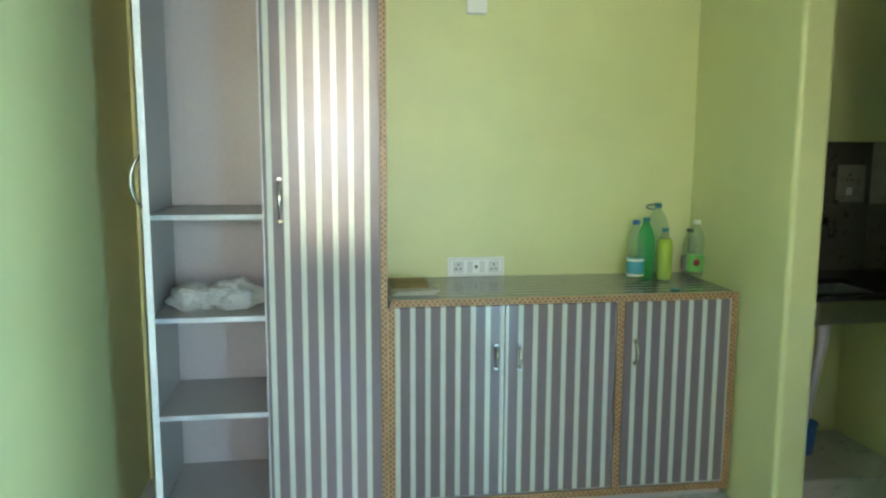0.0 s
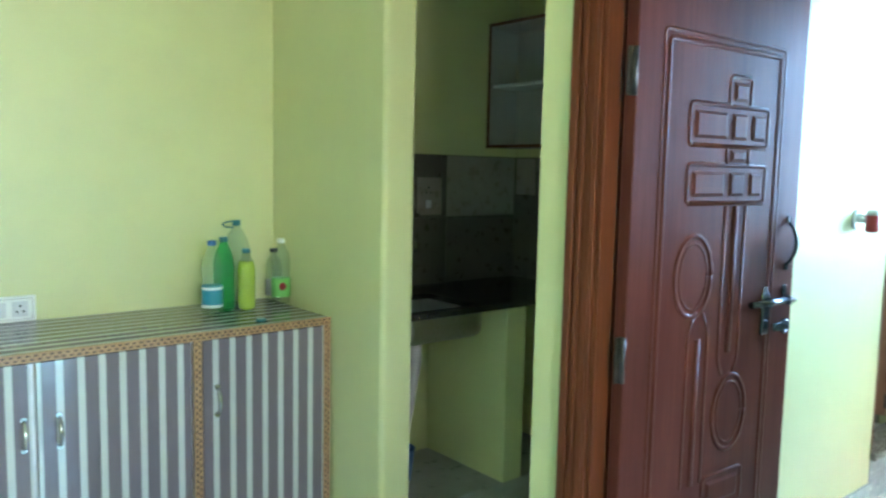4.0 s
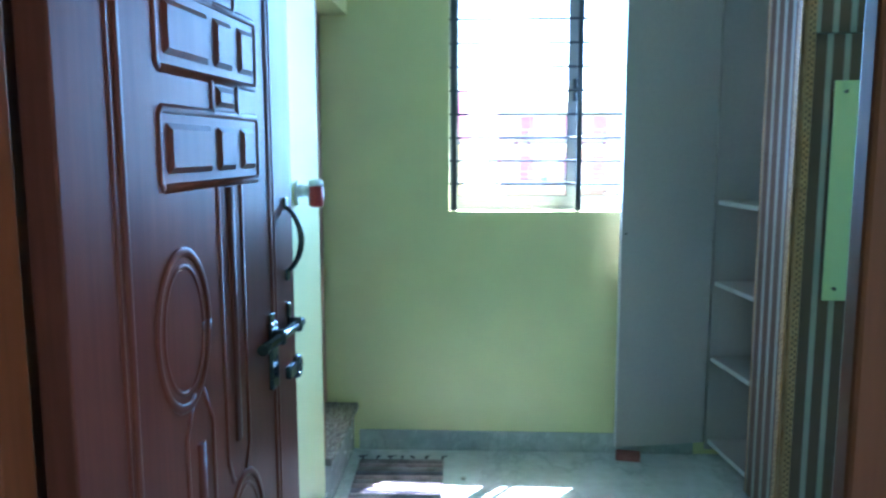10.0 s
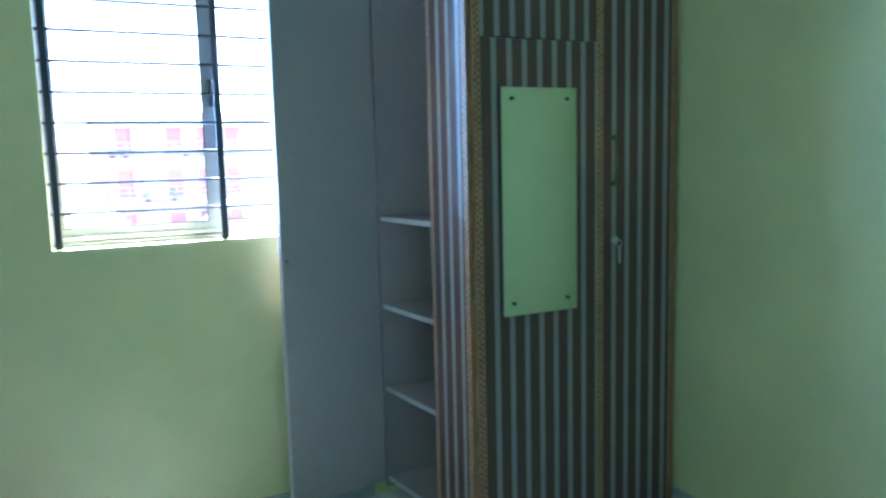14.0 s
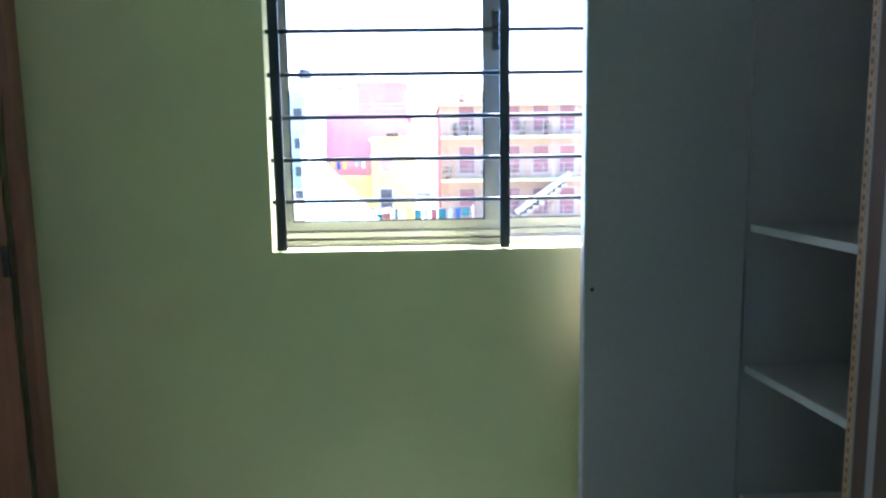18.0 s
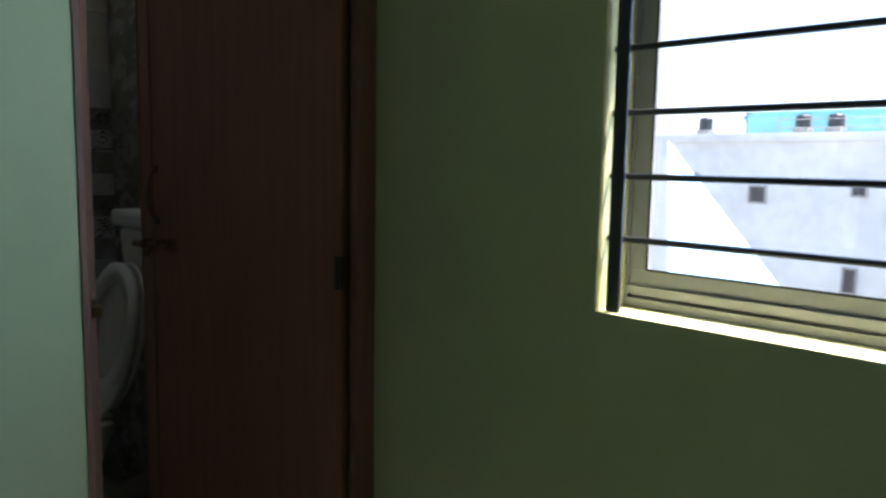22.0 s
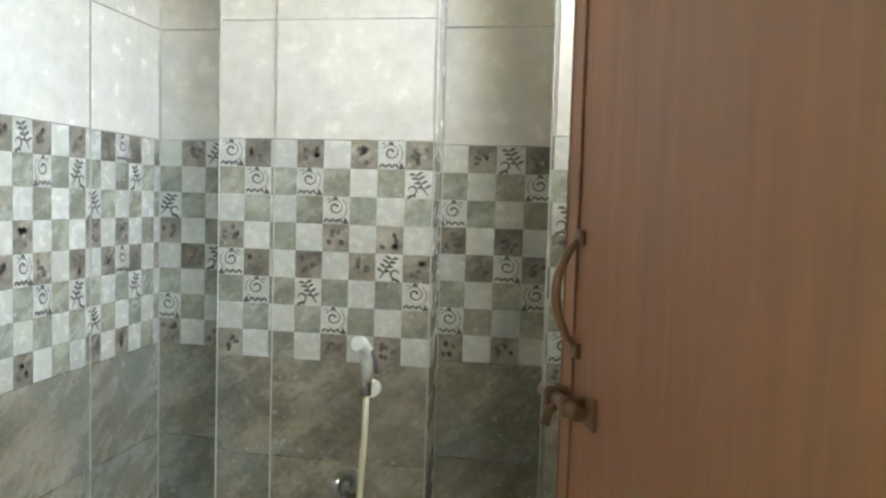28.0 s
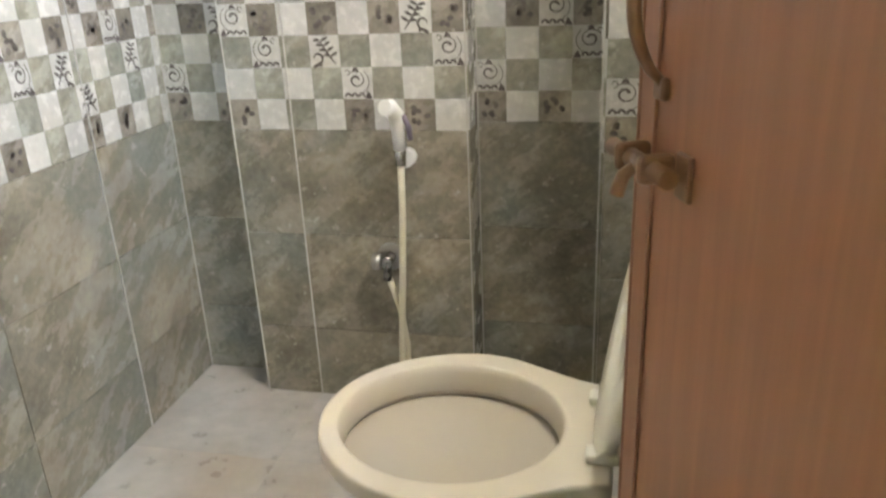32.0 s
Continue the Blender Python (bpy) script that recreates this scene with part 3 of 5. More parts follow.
def ribbon(bm, pts):
    """A flat print in the plane of a tile from (x, z, half width) points."""
    old = None
    for k, (x, z, w) in enumerate(pts):
        xa, za, _ = pts[max(k - 1, 0)]
        xb, zb, _ = pts[min(k + 1, len(pts) - 1)]
        d = math.hypot(xb - xa, zb - za) or 1.0
        nx, nz = -(zb - za) / d * w, (xb - xa) / d * w
        pair = [bm.verts.new((x + s * nx, -0.0061, z + s * nz)) for s in (-1, 1)]
        if old:
            bm.faces.new((old[0], old[1], pair[1], pair[0]))
        old = pair


def scroll(bm, x, z, w, h, side, kind):
    """One printed motif: a curl over a row of arches, or a leafy branch."""
    def at(u, v, t):
        return x + w * (0.5 + side * (u - 0.5)), z + h * v, 1.45 * t * h
    if kind < 2:
        ribbon(bm, [at(0.48 + 0.31 * (1 - 0.043 * k) * math.cos(2.4 - 0.50 * k), 0.60 + 0.29 * (1 - 0.043 * k) * math.sin(2.4 - 0.50 * k), 0.006 + 0.026 * k / 17) for k in range(18)])
        ribbon(bm, [at(0.20 + 0.10 * (1 - 0.05 * k) * math.cos(4.5 + 0.5 * k), 0.86 + 0.10 * (1 - 0.05 * k) * math.sin(4.5 + 0.5 * k), 0.010) for k in range(11)])
        ribbon(bm, [at(0.50 + 0.40 * math.cos(0.9 - 0.25 * k), 0.56 + 0.40 * math.sin(0.9 - 0.25 * k), 0.009) for k in range(10)])
        ribbon(bm, [at(0.38 + 0.03 * k, 0.94 - 0.008 * (k - 3) ** 2, 0.012 + 0.03 * math.sin(math.pi * k / 6)) for k in range(7)])
        for c in (0.17, 0.40, 0.63):
            ribbon(bm, [at(c + 0.085 * math.cos(math.pi * k / 6), 0.07 + 0.11 * math.sin(math.pi * k / 6), 0.026) for k in range(7)])
        ribbon(bm, [at(0.86, 0.02, 0.09), at(0.86, 0.12, 0.055), at(0.84, 0.26, 0.004)])
    else:
        ribbon(bm, [at(0.15 + 0.055 * k, 0.12 + 0.06 * k + 0.003 * k * k, 0.010 + 0.012 * math.sin(math.pi * k / 8)) for k in range(9)])
        for k, (u, v) in enumerate(((0.30, 0.34), (0.42, 0.50), (0.52, 0.66), (0.60, 0.80))):
            for s in (-1, 1):
                ribbon(bm, [at(u + s * 0.05 * j, v + 0.035 * j - 0.006 * j * j * (1 if s > 0 else 0.2), 0.006 + 0.03 * math.sin(math.pi * j / 5)) for j in range(6)])
        ribbon(bm, [at(0.72 + 0.15 * math.cos(0.5 * k), 0.28 + 0.15 * math.sin(0.5 * k), 0.008 + 0.02 * math.sin(math.pi * k / 10)) for k in range(11)])
        ribbon(bm, [at(0.60 + 0.1 * k, 0.06 + 0.05 * math.sin(1.5 * k), 0.035) for k in range(4)])


def tiled_wall(name, label, m, joints, cell_w, start, top=TOP, low=Z0, band=True):
    """A tiled wall face with its own x along the wall and its face towards -y. joints: where tiles end along x; start: which of a tile's six columns comes first."""
    wall = structure(name, boxes(((joints[0], joints[-1]), (0, 0.012), (low, top))), "grout", label, "wall")
    wall.matrix_basis = m
    rows = [(BAND1, 1.855), (1.855, 2.175), (2.175, 2.495), (2.495, top)]
    for a, b in zip(joints, joints[1:]):
        for z0, z1 in ((low, 0.387), (0.387, 0.66), (0.66, BAND0)):
            lay("tile", slab_mesh("tile", b - a, z1 - z0, "tile", 0.005, 0.0010, 0.0008), wall, pose(a, 0, z0))
        for z0, z1 in rows:
            lay("white_tile", slab_mesh("white_tile", b - a, z1 - z0, "white_tile"), wall, pose(a, 0, z0))
    rnd = random.Random(name)
    deco, blots = bmesh.new(), bmesh.new()
    x, col, h = joints[0], start, (BAND1 - BAND0) / 8
    while x < joints[-1] - 0.004:
        w = min(cell_w, joints[-1] - x)
        for r in range(8):
            kind, z = CELLS[r % 4][col % 6], BAND1 - (r + 1) * h
            lay("chip", slab_mesh("chip_" + kind, w, h, KIND[kind], 0.0055 if kind in "WS" else 0.005, 0.0002, 0.0005), wall, pose(x, 0, z))
            if kind == "S" and w > 0.04:
                scroll(deco, x, z, w, h, rnd.choice((-1, 1)), rnd.randrange(3))
            if kind == "D" and w > 0.04:
                for p in range(6):
                    a, u, v = rnd.uniform(0, 6.28), rnd.uniform(0.22, 0.78), rnd.uniform(0.22, 0.78)
                    ribbon(blots, [(x + w * (u + 0.05 * (k - 2) * math.cos(a + 0.22 * k)), z + h * (v + 0.05 * (k - 2) * math.sin(a + 0.22 * k)), h * (0.015 + 0.07 * math.sin(math.pi * (k + 0.5) / 5))) for k in range(5)])
        x += w
        col += 1
    part("ornament", deco, "ornament", wall, "dark brown scroll print")
    part("leaf_print", blots, "rosette", wall, "blotchy brown leaf print")
    return wall


tiled_wall("wall_bath_west", "tiled bathroom wall of stone, chequer and white bands", pose(1.287, 0, 0, 0, 0, 90), [-1.47, -1.19, -0.81, -0.43, -0.055, 0.28], 0.0635, 4)
tiled_wall("wall_bath_recess", "tiled recess in the bathroom corner", pose(0, 0.28, 0), [1.287, 1.53], 0.075, 2)
tiled_wall("wall_bath_pilaster", "tiled projecting pier behind the toilet", pose(0, 0.175, 0), [1.53, 1.692, 2.131], 0.0751, 4)
tiled_wall("wall_bath_pilaster_side", "tiled side of the projecting pier", pose(2.131, 0, 0, 0, 0, 90), [0.175, 0.28], 0.075, 1)
tiled_wall("wall_bath_niche", "shaded tiled recess between two piers", pose(0, 0.28, 0), [2.131, 2.45], 0.0785, 2)
tiled_wall("wall_bath_pier_side", "tiled side of the corner pier", pose(2.45, 0, 0, 0, 0, -90), [-0.28, 0.03], 0.0775, 0)
tiled_wall("wall_bath_pier", "tiled corner pier beside the toilet", pose(0, -0.03, 0), [2.45, 2.77], 0.078, 2)
structure("trim_bath", boxes(*(((x - 0.0016, x + 0.0016), (y - 0.0016, y + 0.0016), (Z0, 2.3)) for x, y in ((1.5305, 0.1685), (2.1315, 0.1685), (2.139, 0.2725), (2.4425, 0.2725), (2.4425, -0.0365), (1.2945, 0.2725), (1.2935, -0.055), (1.692, 0.1685)))), "bead", "thin pale cement lines along the tile corners", "trim")
structure("wall_bath_core", boxes(((1.53, 2.131), (0.187, 0.292), (Z0, TOP)), ((2.462, 2.77), (-0.018, 0.292), (Z0, TOP)), ((1.2, 2.92), (0.292, 0.42), (0, TOP))), "grout", "masonry core behind the bathroom tiles")
structure("wall_bath_east", boxes(((2.758, 2.77), (-0.85, -0.25), (Z0, 1.95))), "tile", "grey tiled wall behind the toilet")
structure("wall_bath_east_2", boxes(((2.758, 2.77), (-0.85, -0.25), (2.4, TOP))), "white_tile", "white tiles over the bathroom vent")
structure("wall_bath_east_3", boxes(((2.758, 2.77), (-0.25, -0.03), (Z0, TOP))), "tile", "grey tiled wall beside the corner pier")
structure("wall_bath_east_4", boxes(((2.745, 2.757), (-1.39, -0.85), (Z0, TOP))), "tile", "grey tiled wall behind the open bathroom door")
structure("wall_bath_south", boxes(((1.287, 2.11), (-1.47, -1.46), (Z0, TOP)), ((2.11, 2.72), (-1.47, -1.46), (2.0, TOP))), "white_tile", "white tiled wall beside the bathroom door")
for gx in range(4):
    for gy in range(4):
        lay("floor_tile", slab_mesh("floor_tile", 0.4, 0.44, "bath_floor", 0.004, 0.0003, 0.0004), bath_floor, pose(1.29 + 0.4 * gx, -1.46 + 0.44 * (gy + 1), Z0 - 0.004, -90))
structure("step_bath", joined(box(2.1025, 2.766, -1.602, -1.471, 0, 0.195, 0.003)), "skirting", "marble riser under the bathroom door", "step")
tagged(part("step_tread", box(2.104, 2.766, -1.625, -1.46, 0.1955, 0.2275, 0.006), "slab"), "dark grey granite threshold slab at the bathroom door", "threshold", kind="structure")


# ---- hall: built-in cabinet ----
def bow_handle(parent, x, z0, z1, out=0.03, r=0.0055, material="chrome", y=0.0, base=Matrix.Identity(4)):
    """A bent bar handle on a front that faces -y."""
    h = part("handle", tube([(x, y - out * math.sin(math.pi * k / 12) ** 0.6, z0 + (z1 - z0) * k / 12) for k in range(13)], [r * (0.8 + 0.5 * math.sin(math.pi * k / 12)) for k in range(13)], 10), material, parent, "polished steel bow handle" if material == "chrome" else "", base)
    for z in (z0, z1):
        part("handle_foot", tube([(x, y, z), (x, y - 0.006, z)], 0.009, 10), material, h)
    return h


def tape(parent, x0, z0, x1, z1, y, name="edge_tape", base=Matrix.Identity(4)):
    """A strip of dotted edging between two points of a front, 28 mm wide; its own z runs along it."""
    length = math.hypot(x1 - x0, z1 - z0)
    return part(name, box(-0.014, 0.014, -0.004, 0.004, 0, length, 0.0015), "trim", parent, "", base @ pose(x0, y, z0, 0, math.degrees(math.atan2(x1 - x0, z1 - z0))))


def stripe_door(parent, x0, x1, z0, z1, first, y, material="stripe", base=Matrix.Identity(4)):
    """A striped leaf; first: where the middle of one pale stripe runs."""
    d = part("door", box(x0 - first, x1 - first, -0.018, 0, z0, z1, 0.0015), material, parent, "", base @ pose(first, y, 0))
    return d


cab = thing("storage_cabinet", pose(0, 0, 0), "low grey-striped laminate cabinet with dotted tan edging and three doors", "cabinet")
part("body", boxes(((-1.425, -0.002), (-0.485, -0.01), (0.045, 0.868)), ((-1.40, -0.01), (-0.47, -0.01), (0, 0.045))), "lam", cab)
part("cabinet_top", box(-0.262, 0.262, -0.72, 0.715, -0.008, 0.008, 0.003), "stripe", cab, "glossy striped laminate top", pose(-0.713, -0.256, 0.877, 0, 0, 90) @ pose(0.012, 0, 0))
for a, b, first in ((-1.421, -0.973, -1.396), (-0.968, -0.514, -0.906), (-0.474, -0.02, -0.431)):
    stripe_door(cab, a, b, 0.075, 0.855, first, -0.487)
part("meeting_strip", box(-0.985, -0.976, -0.509, -0.505, 0.075, 0.855, 0.001), "lam_edge", cab)
for x, a, b in ((-1.005, 0.604, 0.694), (-0.911, 0.597, 0.691), (-0.428, 0.6, 0.695)):
    bow_handle(cab, x, a, b, y=-0.505)
tape(cab, -1.4195, 0.062, -1.4195, 0.859, -0.509)
tape(cab, -0.494, 0.062, -0.494, 0.862, -0.509)
tape(cab, -0.007, 0.045, -0.007, 0.87, -0.509)
tape(cab, -1.42, 0.874, 0.005, 0.874, -0.512)
tape(cab, -1.42, 0.052, 0.0, 0.052, -0.507)

# ---- hall: tall cupboard ----
cup = thing("tall_cupboard", pose(0, 0, 0), "tall grey laminate cupboard, one striped door shut and one open", "cupboard")
part("back_panel", box(-2.307, -1.455, -0.03, -0.012, 0.0, 2.6), "lam", cup)
part("side_panel", box(-2.325, -2.307, -0.5, -0.031, 0.0, 2.6, 0.001), "lam", cup)
part("side_panel", box(-1.455, -1.437, -0.5, -0.012, 0.0, 2.6, 0.001), "lam", cup)
part("divider", box(-1.895, -1.877, -0.49, -0.03, 0.0, 2.6, 0.001), "lam", cup)
part("top_panel", box(-2.307, -1.455, -0.5, -0.03, 2.582, 2.6, 0.001), "lam", cup)
part("bottom_panel", box(-2.307, -1.455, -0.49, -0.03, 0.06, 0.078, 0.001), "lam", cup)
for z in (1.213, 0.828, 0.45):
    s = part("shelf", box(-2.306, -1.896, -0.49, -0.031, z - 0.009, z + 0.009), "lam", cup)
    part("edge_band", box(-2.306, -1.896, -0.494, -0.4905, z - 0.0095, z + 0.0095, 0.0008), "lam_edge", s)
stripe_door(cup, -1.887, -1.460, 0.02, 2.6, -1.865, -0.502)
part("door_edge", box(-1.893, -1.888, -0.52, -0.502, 0.02, 2.6, 0.001), "lam_edge", cup)
bow_handle(cup, -1.829, 1.2, 1.352, 0.032, 0.006, y=-0.52)
tape(cup, -1.448, 0.0, -1.448, 2.6, -0.509)
od = part("open_door", box(-0.006, 0.41, 0, 0.017, 0.02, 2.6, 0.001), "lam", cup, "open cupboard door with grey inside face", pose(-2.322, -0.508, 0, 0, 0, -75.5))
part("striped_face", box(-0.005, 0.409, -0.003, -0.0005, 0.021, 2.599), "stripe", od)
part("edge_band", box(0.4105, 0.414, -0.003, 0.018, 0.02, 2.6, 0.0012), "lam_edge", od, "chipped white edge band")
bow_handle(od, 0.37, 1.285, 1.437, 0.03, 0.005, "dull_chrome", y=-0.003)


def crumpled(rx, ry, rz, seed, bumps=0.32):
    bm = bmesh.new()
    bmesh.ops.create_icosphere(bm, subdivisions=4, radius=1.0)
    for v in bm.verts:
        d = v.co.normalized()
        k = 1 + bumps * (noise.noise(d * 2.1 + Vector((seed, 0, 0))) + 0.6 * abs(noise.noise(d * 5.3 + Vector((0, seed, 0)))) - 0.25 * noise.noise(d * 11 + Vector((0, 0, seed))))
        v.co = Vector((d.x * rx * k, d.y * ry * k, max(d.z * rz * k, -rz * 0.82)))
    return bm


for x, rx, rz, seed in ((-2.19, 0.085, 0.055, 3.0), (-2.02, 0.105, 0.062, 8.0)):
    ob = tagged(part("plastic_bag", crumpled(rx, 0.07, rz, seed), "bag", None, "", pose(x, -0.33, 0.837 + rz * 0.82)), "crumpled translucent white polythene bag on a shelf", "bag", "bags on the shelf")

# ---- hall: switches ----
sb = thing("switchboard", pose(-0.995, -0.001, 0.931), "long white plastic plate with two sockets and switches", "switchboard")
part("plate", box(-0.131, 0.131, -0.011, 0, -0.044, 0.044, 0.004), "white", sb)
for dx in (-0.082, 0.082):
    so = part("socket", box(dx - 0.024, dx + 0.024, -0.0145, -0.0115, -0.026, 0.026, 0.0012), "lam_edge", sb)
    for px_, pz in ((0, 0.011), (-0.010, -0.009), (0.010, -0.009)):
        part("socket_hole", tube([(dx + px_, -0.0145, pz), (dx + px_, -0.0152, pz)], 0.0042, 10), "dark", so)
for dx in (-0.028, 0.028):
    part("switch", box(dx - 0.012, dx + 0.012, -0.0165, -0.0115, -0.026, 0.026, 0.002), "lam_edge", sb)
part("rim", boxes(((-0.122, 0.122), (-0.0122, -0.0112), (-0.036, -0.034)), ((-0.122, 0.122), (-0.0122, -0.0112), (0.034, 0.036)), ((-0.122, -0.120), (-0.0122, -0.0112), (-0.034, 0.034)), ((0.120, 0.122), (-0.0122, -0.0112), (-0.034, 0.034))), "lam", sb)
part("indicator", tube([(0.0, -0.0112, 0), (0.0, -0.014, 0)], 0.007, 12), "dark", sb)
ub = thing("junction_box", pose(-1.004, -0.001, 2.10), "small white plastic box high on the green wall", "junction box")
part("cover", box(-0.046, 0.046, -0.03, 0, -0.058, 0.07, 0.008), "white", ub)


# ---- hall: bottles ----
def bottle(where, r, h, plastic, cap, label="", lab=None, fill=None, group="bottles on the cabinet", grip=False):
    b = thing("plastic_bottle", pose(*where), label, "bottle", group)
    prof = [(r * 0.55, 0.0), (r * 0.92, 0.006), (r, 0.02), (r * (0.93 if grip else 1.0), h * 0.30), (r * (0.86 if grip else 1.0), h * 0.42), (r, h * 0.55), (r, h * 0.66), (r * 0.82, h * 0.78), (r * 0.45, h * 0.88), (0.0135, h * 0.92), (0.0135, h * 0.94)]
    part("shell", lathe(prof, 28), plastic, b)
    part("cap", lathe(((0.0155, h * 0.935), (0.0158, h * 0.94), (0.0158, h * 0.99), (0.014, h)), 20), cap, b, "screw cap")
    if lab:
        part("label", lathe(((r * 1.012, h * 0.12), (r * 1.015, h * 0.125), (r * 1.015, h * 0.40), (r * 1.012, h * 0.405)), 28), lab, b, "printed paper band")
    if fill:
        part("drink", lathe([(q * 0.95, z + 0.003) for q, z in prof if z < h * 0.8], 28), fill, b)
    return b


CT = 0.8855
wb = bottle((-0.335, -0.25, CT), 0.037, 0.275, "pet", "cap_blue", "clear empty water bottle with a blue label and cap", "label_blue", grip=True)
for dz in (0.035, 0.10):
    part("label_print", lathe(((0.0376, dz - 0.002), (0.0380, dz), (0.0380, dz + 0.006), (0.0376, dz + 0.008)), 28), "white", wb)
bottle((-0.262, -0.185, CT), 0.038, 0.28, "pet_green", "cap_teal", "empty green plastic soft drink bottle")
bottle((-0.185, -0.215, CT), 0.034, 0.235, "pet", "cap_teal", "bottle filled with yellow-green drink", fill="juice")
big = bottle((-0.165, -0.085, CT), 0.052, 0.335, "pet", "cap_teal", "large clear bottle with a teal cap and handle loop")
part("handle_loop", tube([(-0.012 - 0.045 * math.sin(math.pi * k / 10), 0, 0.318 + 0.012 * math.cos(math.pi * k / 10)) for k in range(11)], 0.003, 8), "cap_teal", big)
gb = bottle((-0.012, -0.160, CT), 0.037, 0.262, "pet", "white", "clear bottle with a green label and white cap", "label_green", grip=True)
part("label_badge", lathe(((0.0, 0), (0.016, 0.0), (0.016, 0.0015), (0.0, 0.0015)), 16), "red", gb, "round red badge", pose(-0.012, -0.0372, 0.075, 90))
bottle((-0.004, -0.083, CT), 0.032, 0.215, "pet", "dark", "small clear bottle with a dark cap and grey label", "lam")
lid = tagged(part("bottle_cap", lathe(((0.018, 0), (0.0185, 0.002), (0.0185, 0.007), (0.017, 0.009)), 20), "cap_teal", None, "", pose(-0.235, -0.44, CT)), "flat green bottle cap on the cabinet top", "cap")
nw = thing("paper_stack", pose(-1.325, -0.25, CT, 0, 0, 4), "few old newspapers and a brown envelope on the cabinet", "papers")
for k in range(4):
    part("sheet", box(-0.09 + 0.004 * k, 0.085 + 0.002 * k, -0.16, 0.12 - 0.01 * k, 0.0042 * k, 0.0042 * k + 0.0038, 0.001), "paper", nw, "", pose(0, 0, 0, 0, 0, 2 * k - 3))
part("envelope", box(-0.080, 0.075, -0.10, 0.11, 0.0175, 0.0215, 0.001), "kraft", nw, "brown paper envelope", pose(0, 0, 0, 1.5, 0, -5))

# ---- kitchen ----
def slab_with_hole(x0, x1, y0, y1, a0, a1, b0, b1, z0, z1):
    """One plate with a rectangular cut-out."""
    bm = bmesh.new()
    rings = {}
    for key, (p, q, r, s) in {"o": (x0, x1, y0, y1), "i": (a0, a1, b0, b1)}.items():
        for z in (z0, z1):
            rings[key, z] = [bm.verts.new(v) for v in ((p, r, z), (q, r, z), (q, s, z), (p, s, z))]
    for k in range(4):
        n = (k + 1) % 4
        bm.faces.new((rings["o", z0][k], rings["o", z0][n], rings["o", z1][n], rings["o", z1][k]))
        bm.faces.new((rings["i", z0][n], rings["i", z0][k], rings["i", z1][k], rings["i", z1][n]))
        bm.faces.new((rings["o", z1][k], rings["o", z1][n], rings["i", z1][n], rings["i", z1][k]))
        bm.faces.new((rings["o", z0][n], rings["o", z0][k], rings["i", z0][k], rings["i", z0][n]))
    return bm


KY = -0.239
kc = thing("kitchen_counter", pose(0, 0, 0), "black granite kitchen counter on a green masonry pier", "counter")
part("slab", slab_with_hole(0.1305, 1.1995, -0.805, KY - 0.0005, 0.152, 0.508, -0.757, -0.45, 0.90, 0.922), "granite", kc)
part("pier", box(0.683, 0.79, -0.745, KY - 0.0005, 0.1605, 0.8995, 0.004), "wall", kc, "green painted support pier")
part("plinth", box(0.1305, 1.1995, -0.735, KY - 0.0005, 0.0, 0.16, 0.006), "bath_floor", kc)
sink = thing("kitchen_sink", pose(0.33, -0.605, 0.802), "stainless steel sink bowl set into the granite", "sink")
bowl = box(-0.19, 0.19, -0.185, 0.175, 0.0, 0.0975)
bmesh.ops.bevel(bowl, geom=[e for e in bowl.edges if max(v.co.z for v in e.verts) < 0.05 or abs(e.verts[0].co.z - e.verts[1].co.z) > 0.05], offset=0.04, segments=4, affect="EDGES", profile=0.5)
bmesh.ops.delete(bowl, geom=[f for f in bowl.faces if f.normal.z > 0.9 or f.calc_center_median().z > 0.0974], context="FACES_ONLY")
bmesh.ops.solidify(bowl, geom=list(bowl.faces), thickness=-0.003)
part("bowl", bowl, "sink_steel", sink)
part("drain_pipe", tube([(0, 0, 0), (0, 0, -0.11), (-0.012, 0, -0.2), (-0.03, 0, -0.32), (-0.048, 0.01, -0.45), (-0.05, 0.05, -0.64)], [0.026, 0.024, 0.018, 0.016, 0.016, 0.016], 12), "lam", sink, "grey plastic drain pipe")
wt = thing("wall_tap", pose(0.53, KY - 0.0135, 1.14), "small chrome wall tap over the sink", "tap")
part("flange", tube([(0, 0, 0), (0, -0.008, 0)], 0.024, 18), "dull_chrome", wt)
part("spout", tube([(0, -0.008, 0), (0, -0.05, 0), (-0.012, -0.085, -0.004), (-0.02, -0.105, -0.025), (-0.022, -0.108, -0.055)], [0.013, 0.013, 0.011, 0.010, 0.010], 12), "dull_chrome", wt)
part("knob", lathe(((0.008, 0.012), (0.009, 0.022), (0.017, 0.026), (0.017, 0.036), (0.010, 0.040)), 14), "dull_chrome", wt, "", pose(0, -0.035, 0))
ks = thing("kitchen_switch_plate", pose(0.648, KY - 0.0188, 1.32), "dull beige plastic plate with a socket and switch on kitchen tiles", "switchboard")
part("plate", box(-0.058, 0.058, -0.008, 0, -0.078, 0.078, 0.003), "beige_tile", ks)
for px_, pz in ((0, 0.034), (-0.012, 0.012), (0.012, 0.012)):
    part("socket_hole", tube([(px_, -0.008, pz), (px_, -0.0088, pz)], 0.005, 10), "dark", ks)
part("switch", box(-0.014, 0.014, -0.012, -0.0082, -0.056, -0.022, 0.002), "lam_edge", ks)
dado = structure("kitchen_tiling", boxes(((0.1305, 1.1995), (KY - 0.006, KY - 0.0005), (0.9225, 1.5))), "kitchen_tile", "dark kitchen splashback tiles with pale insets", "wall")
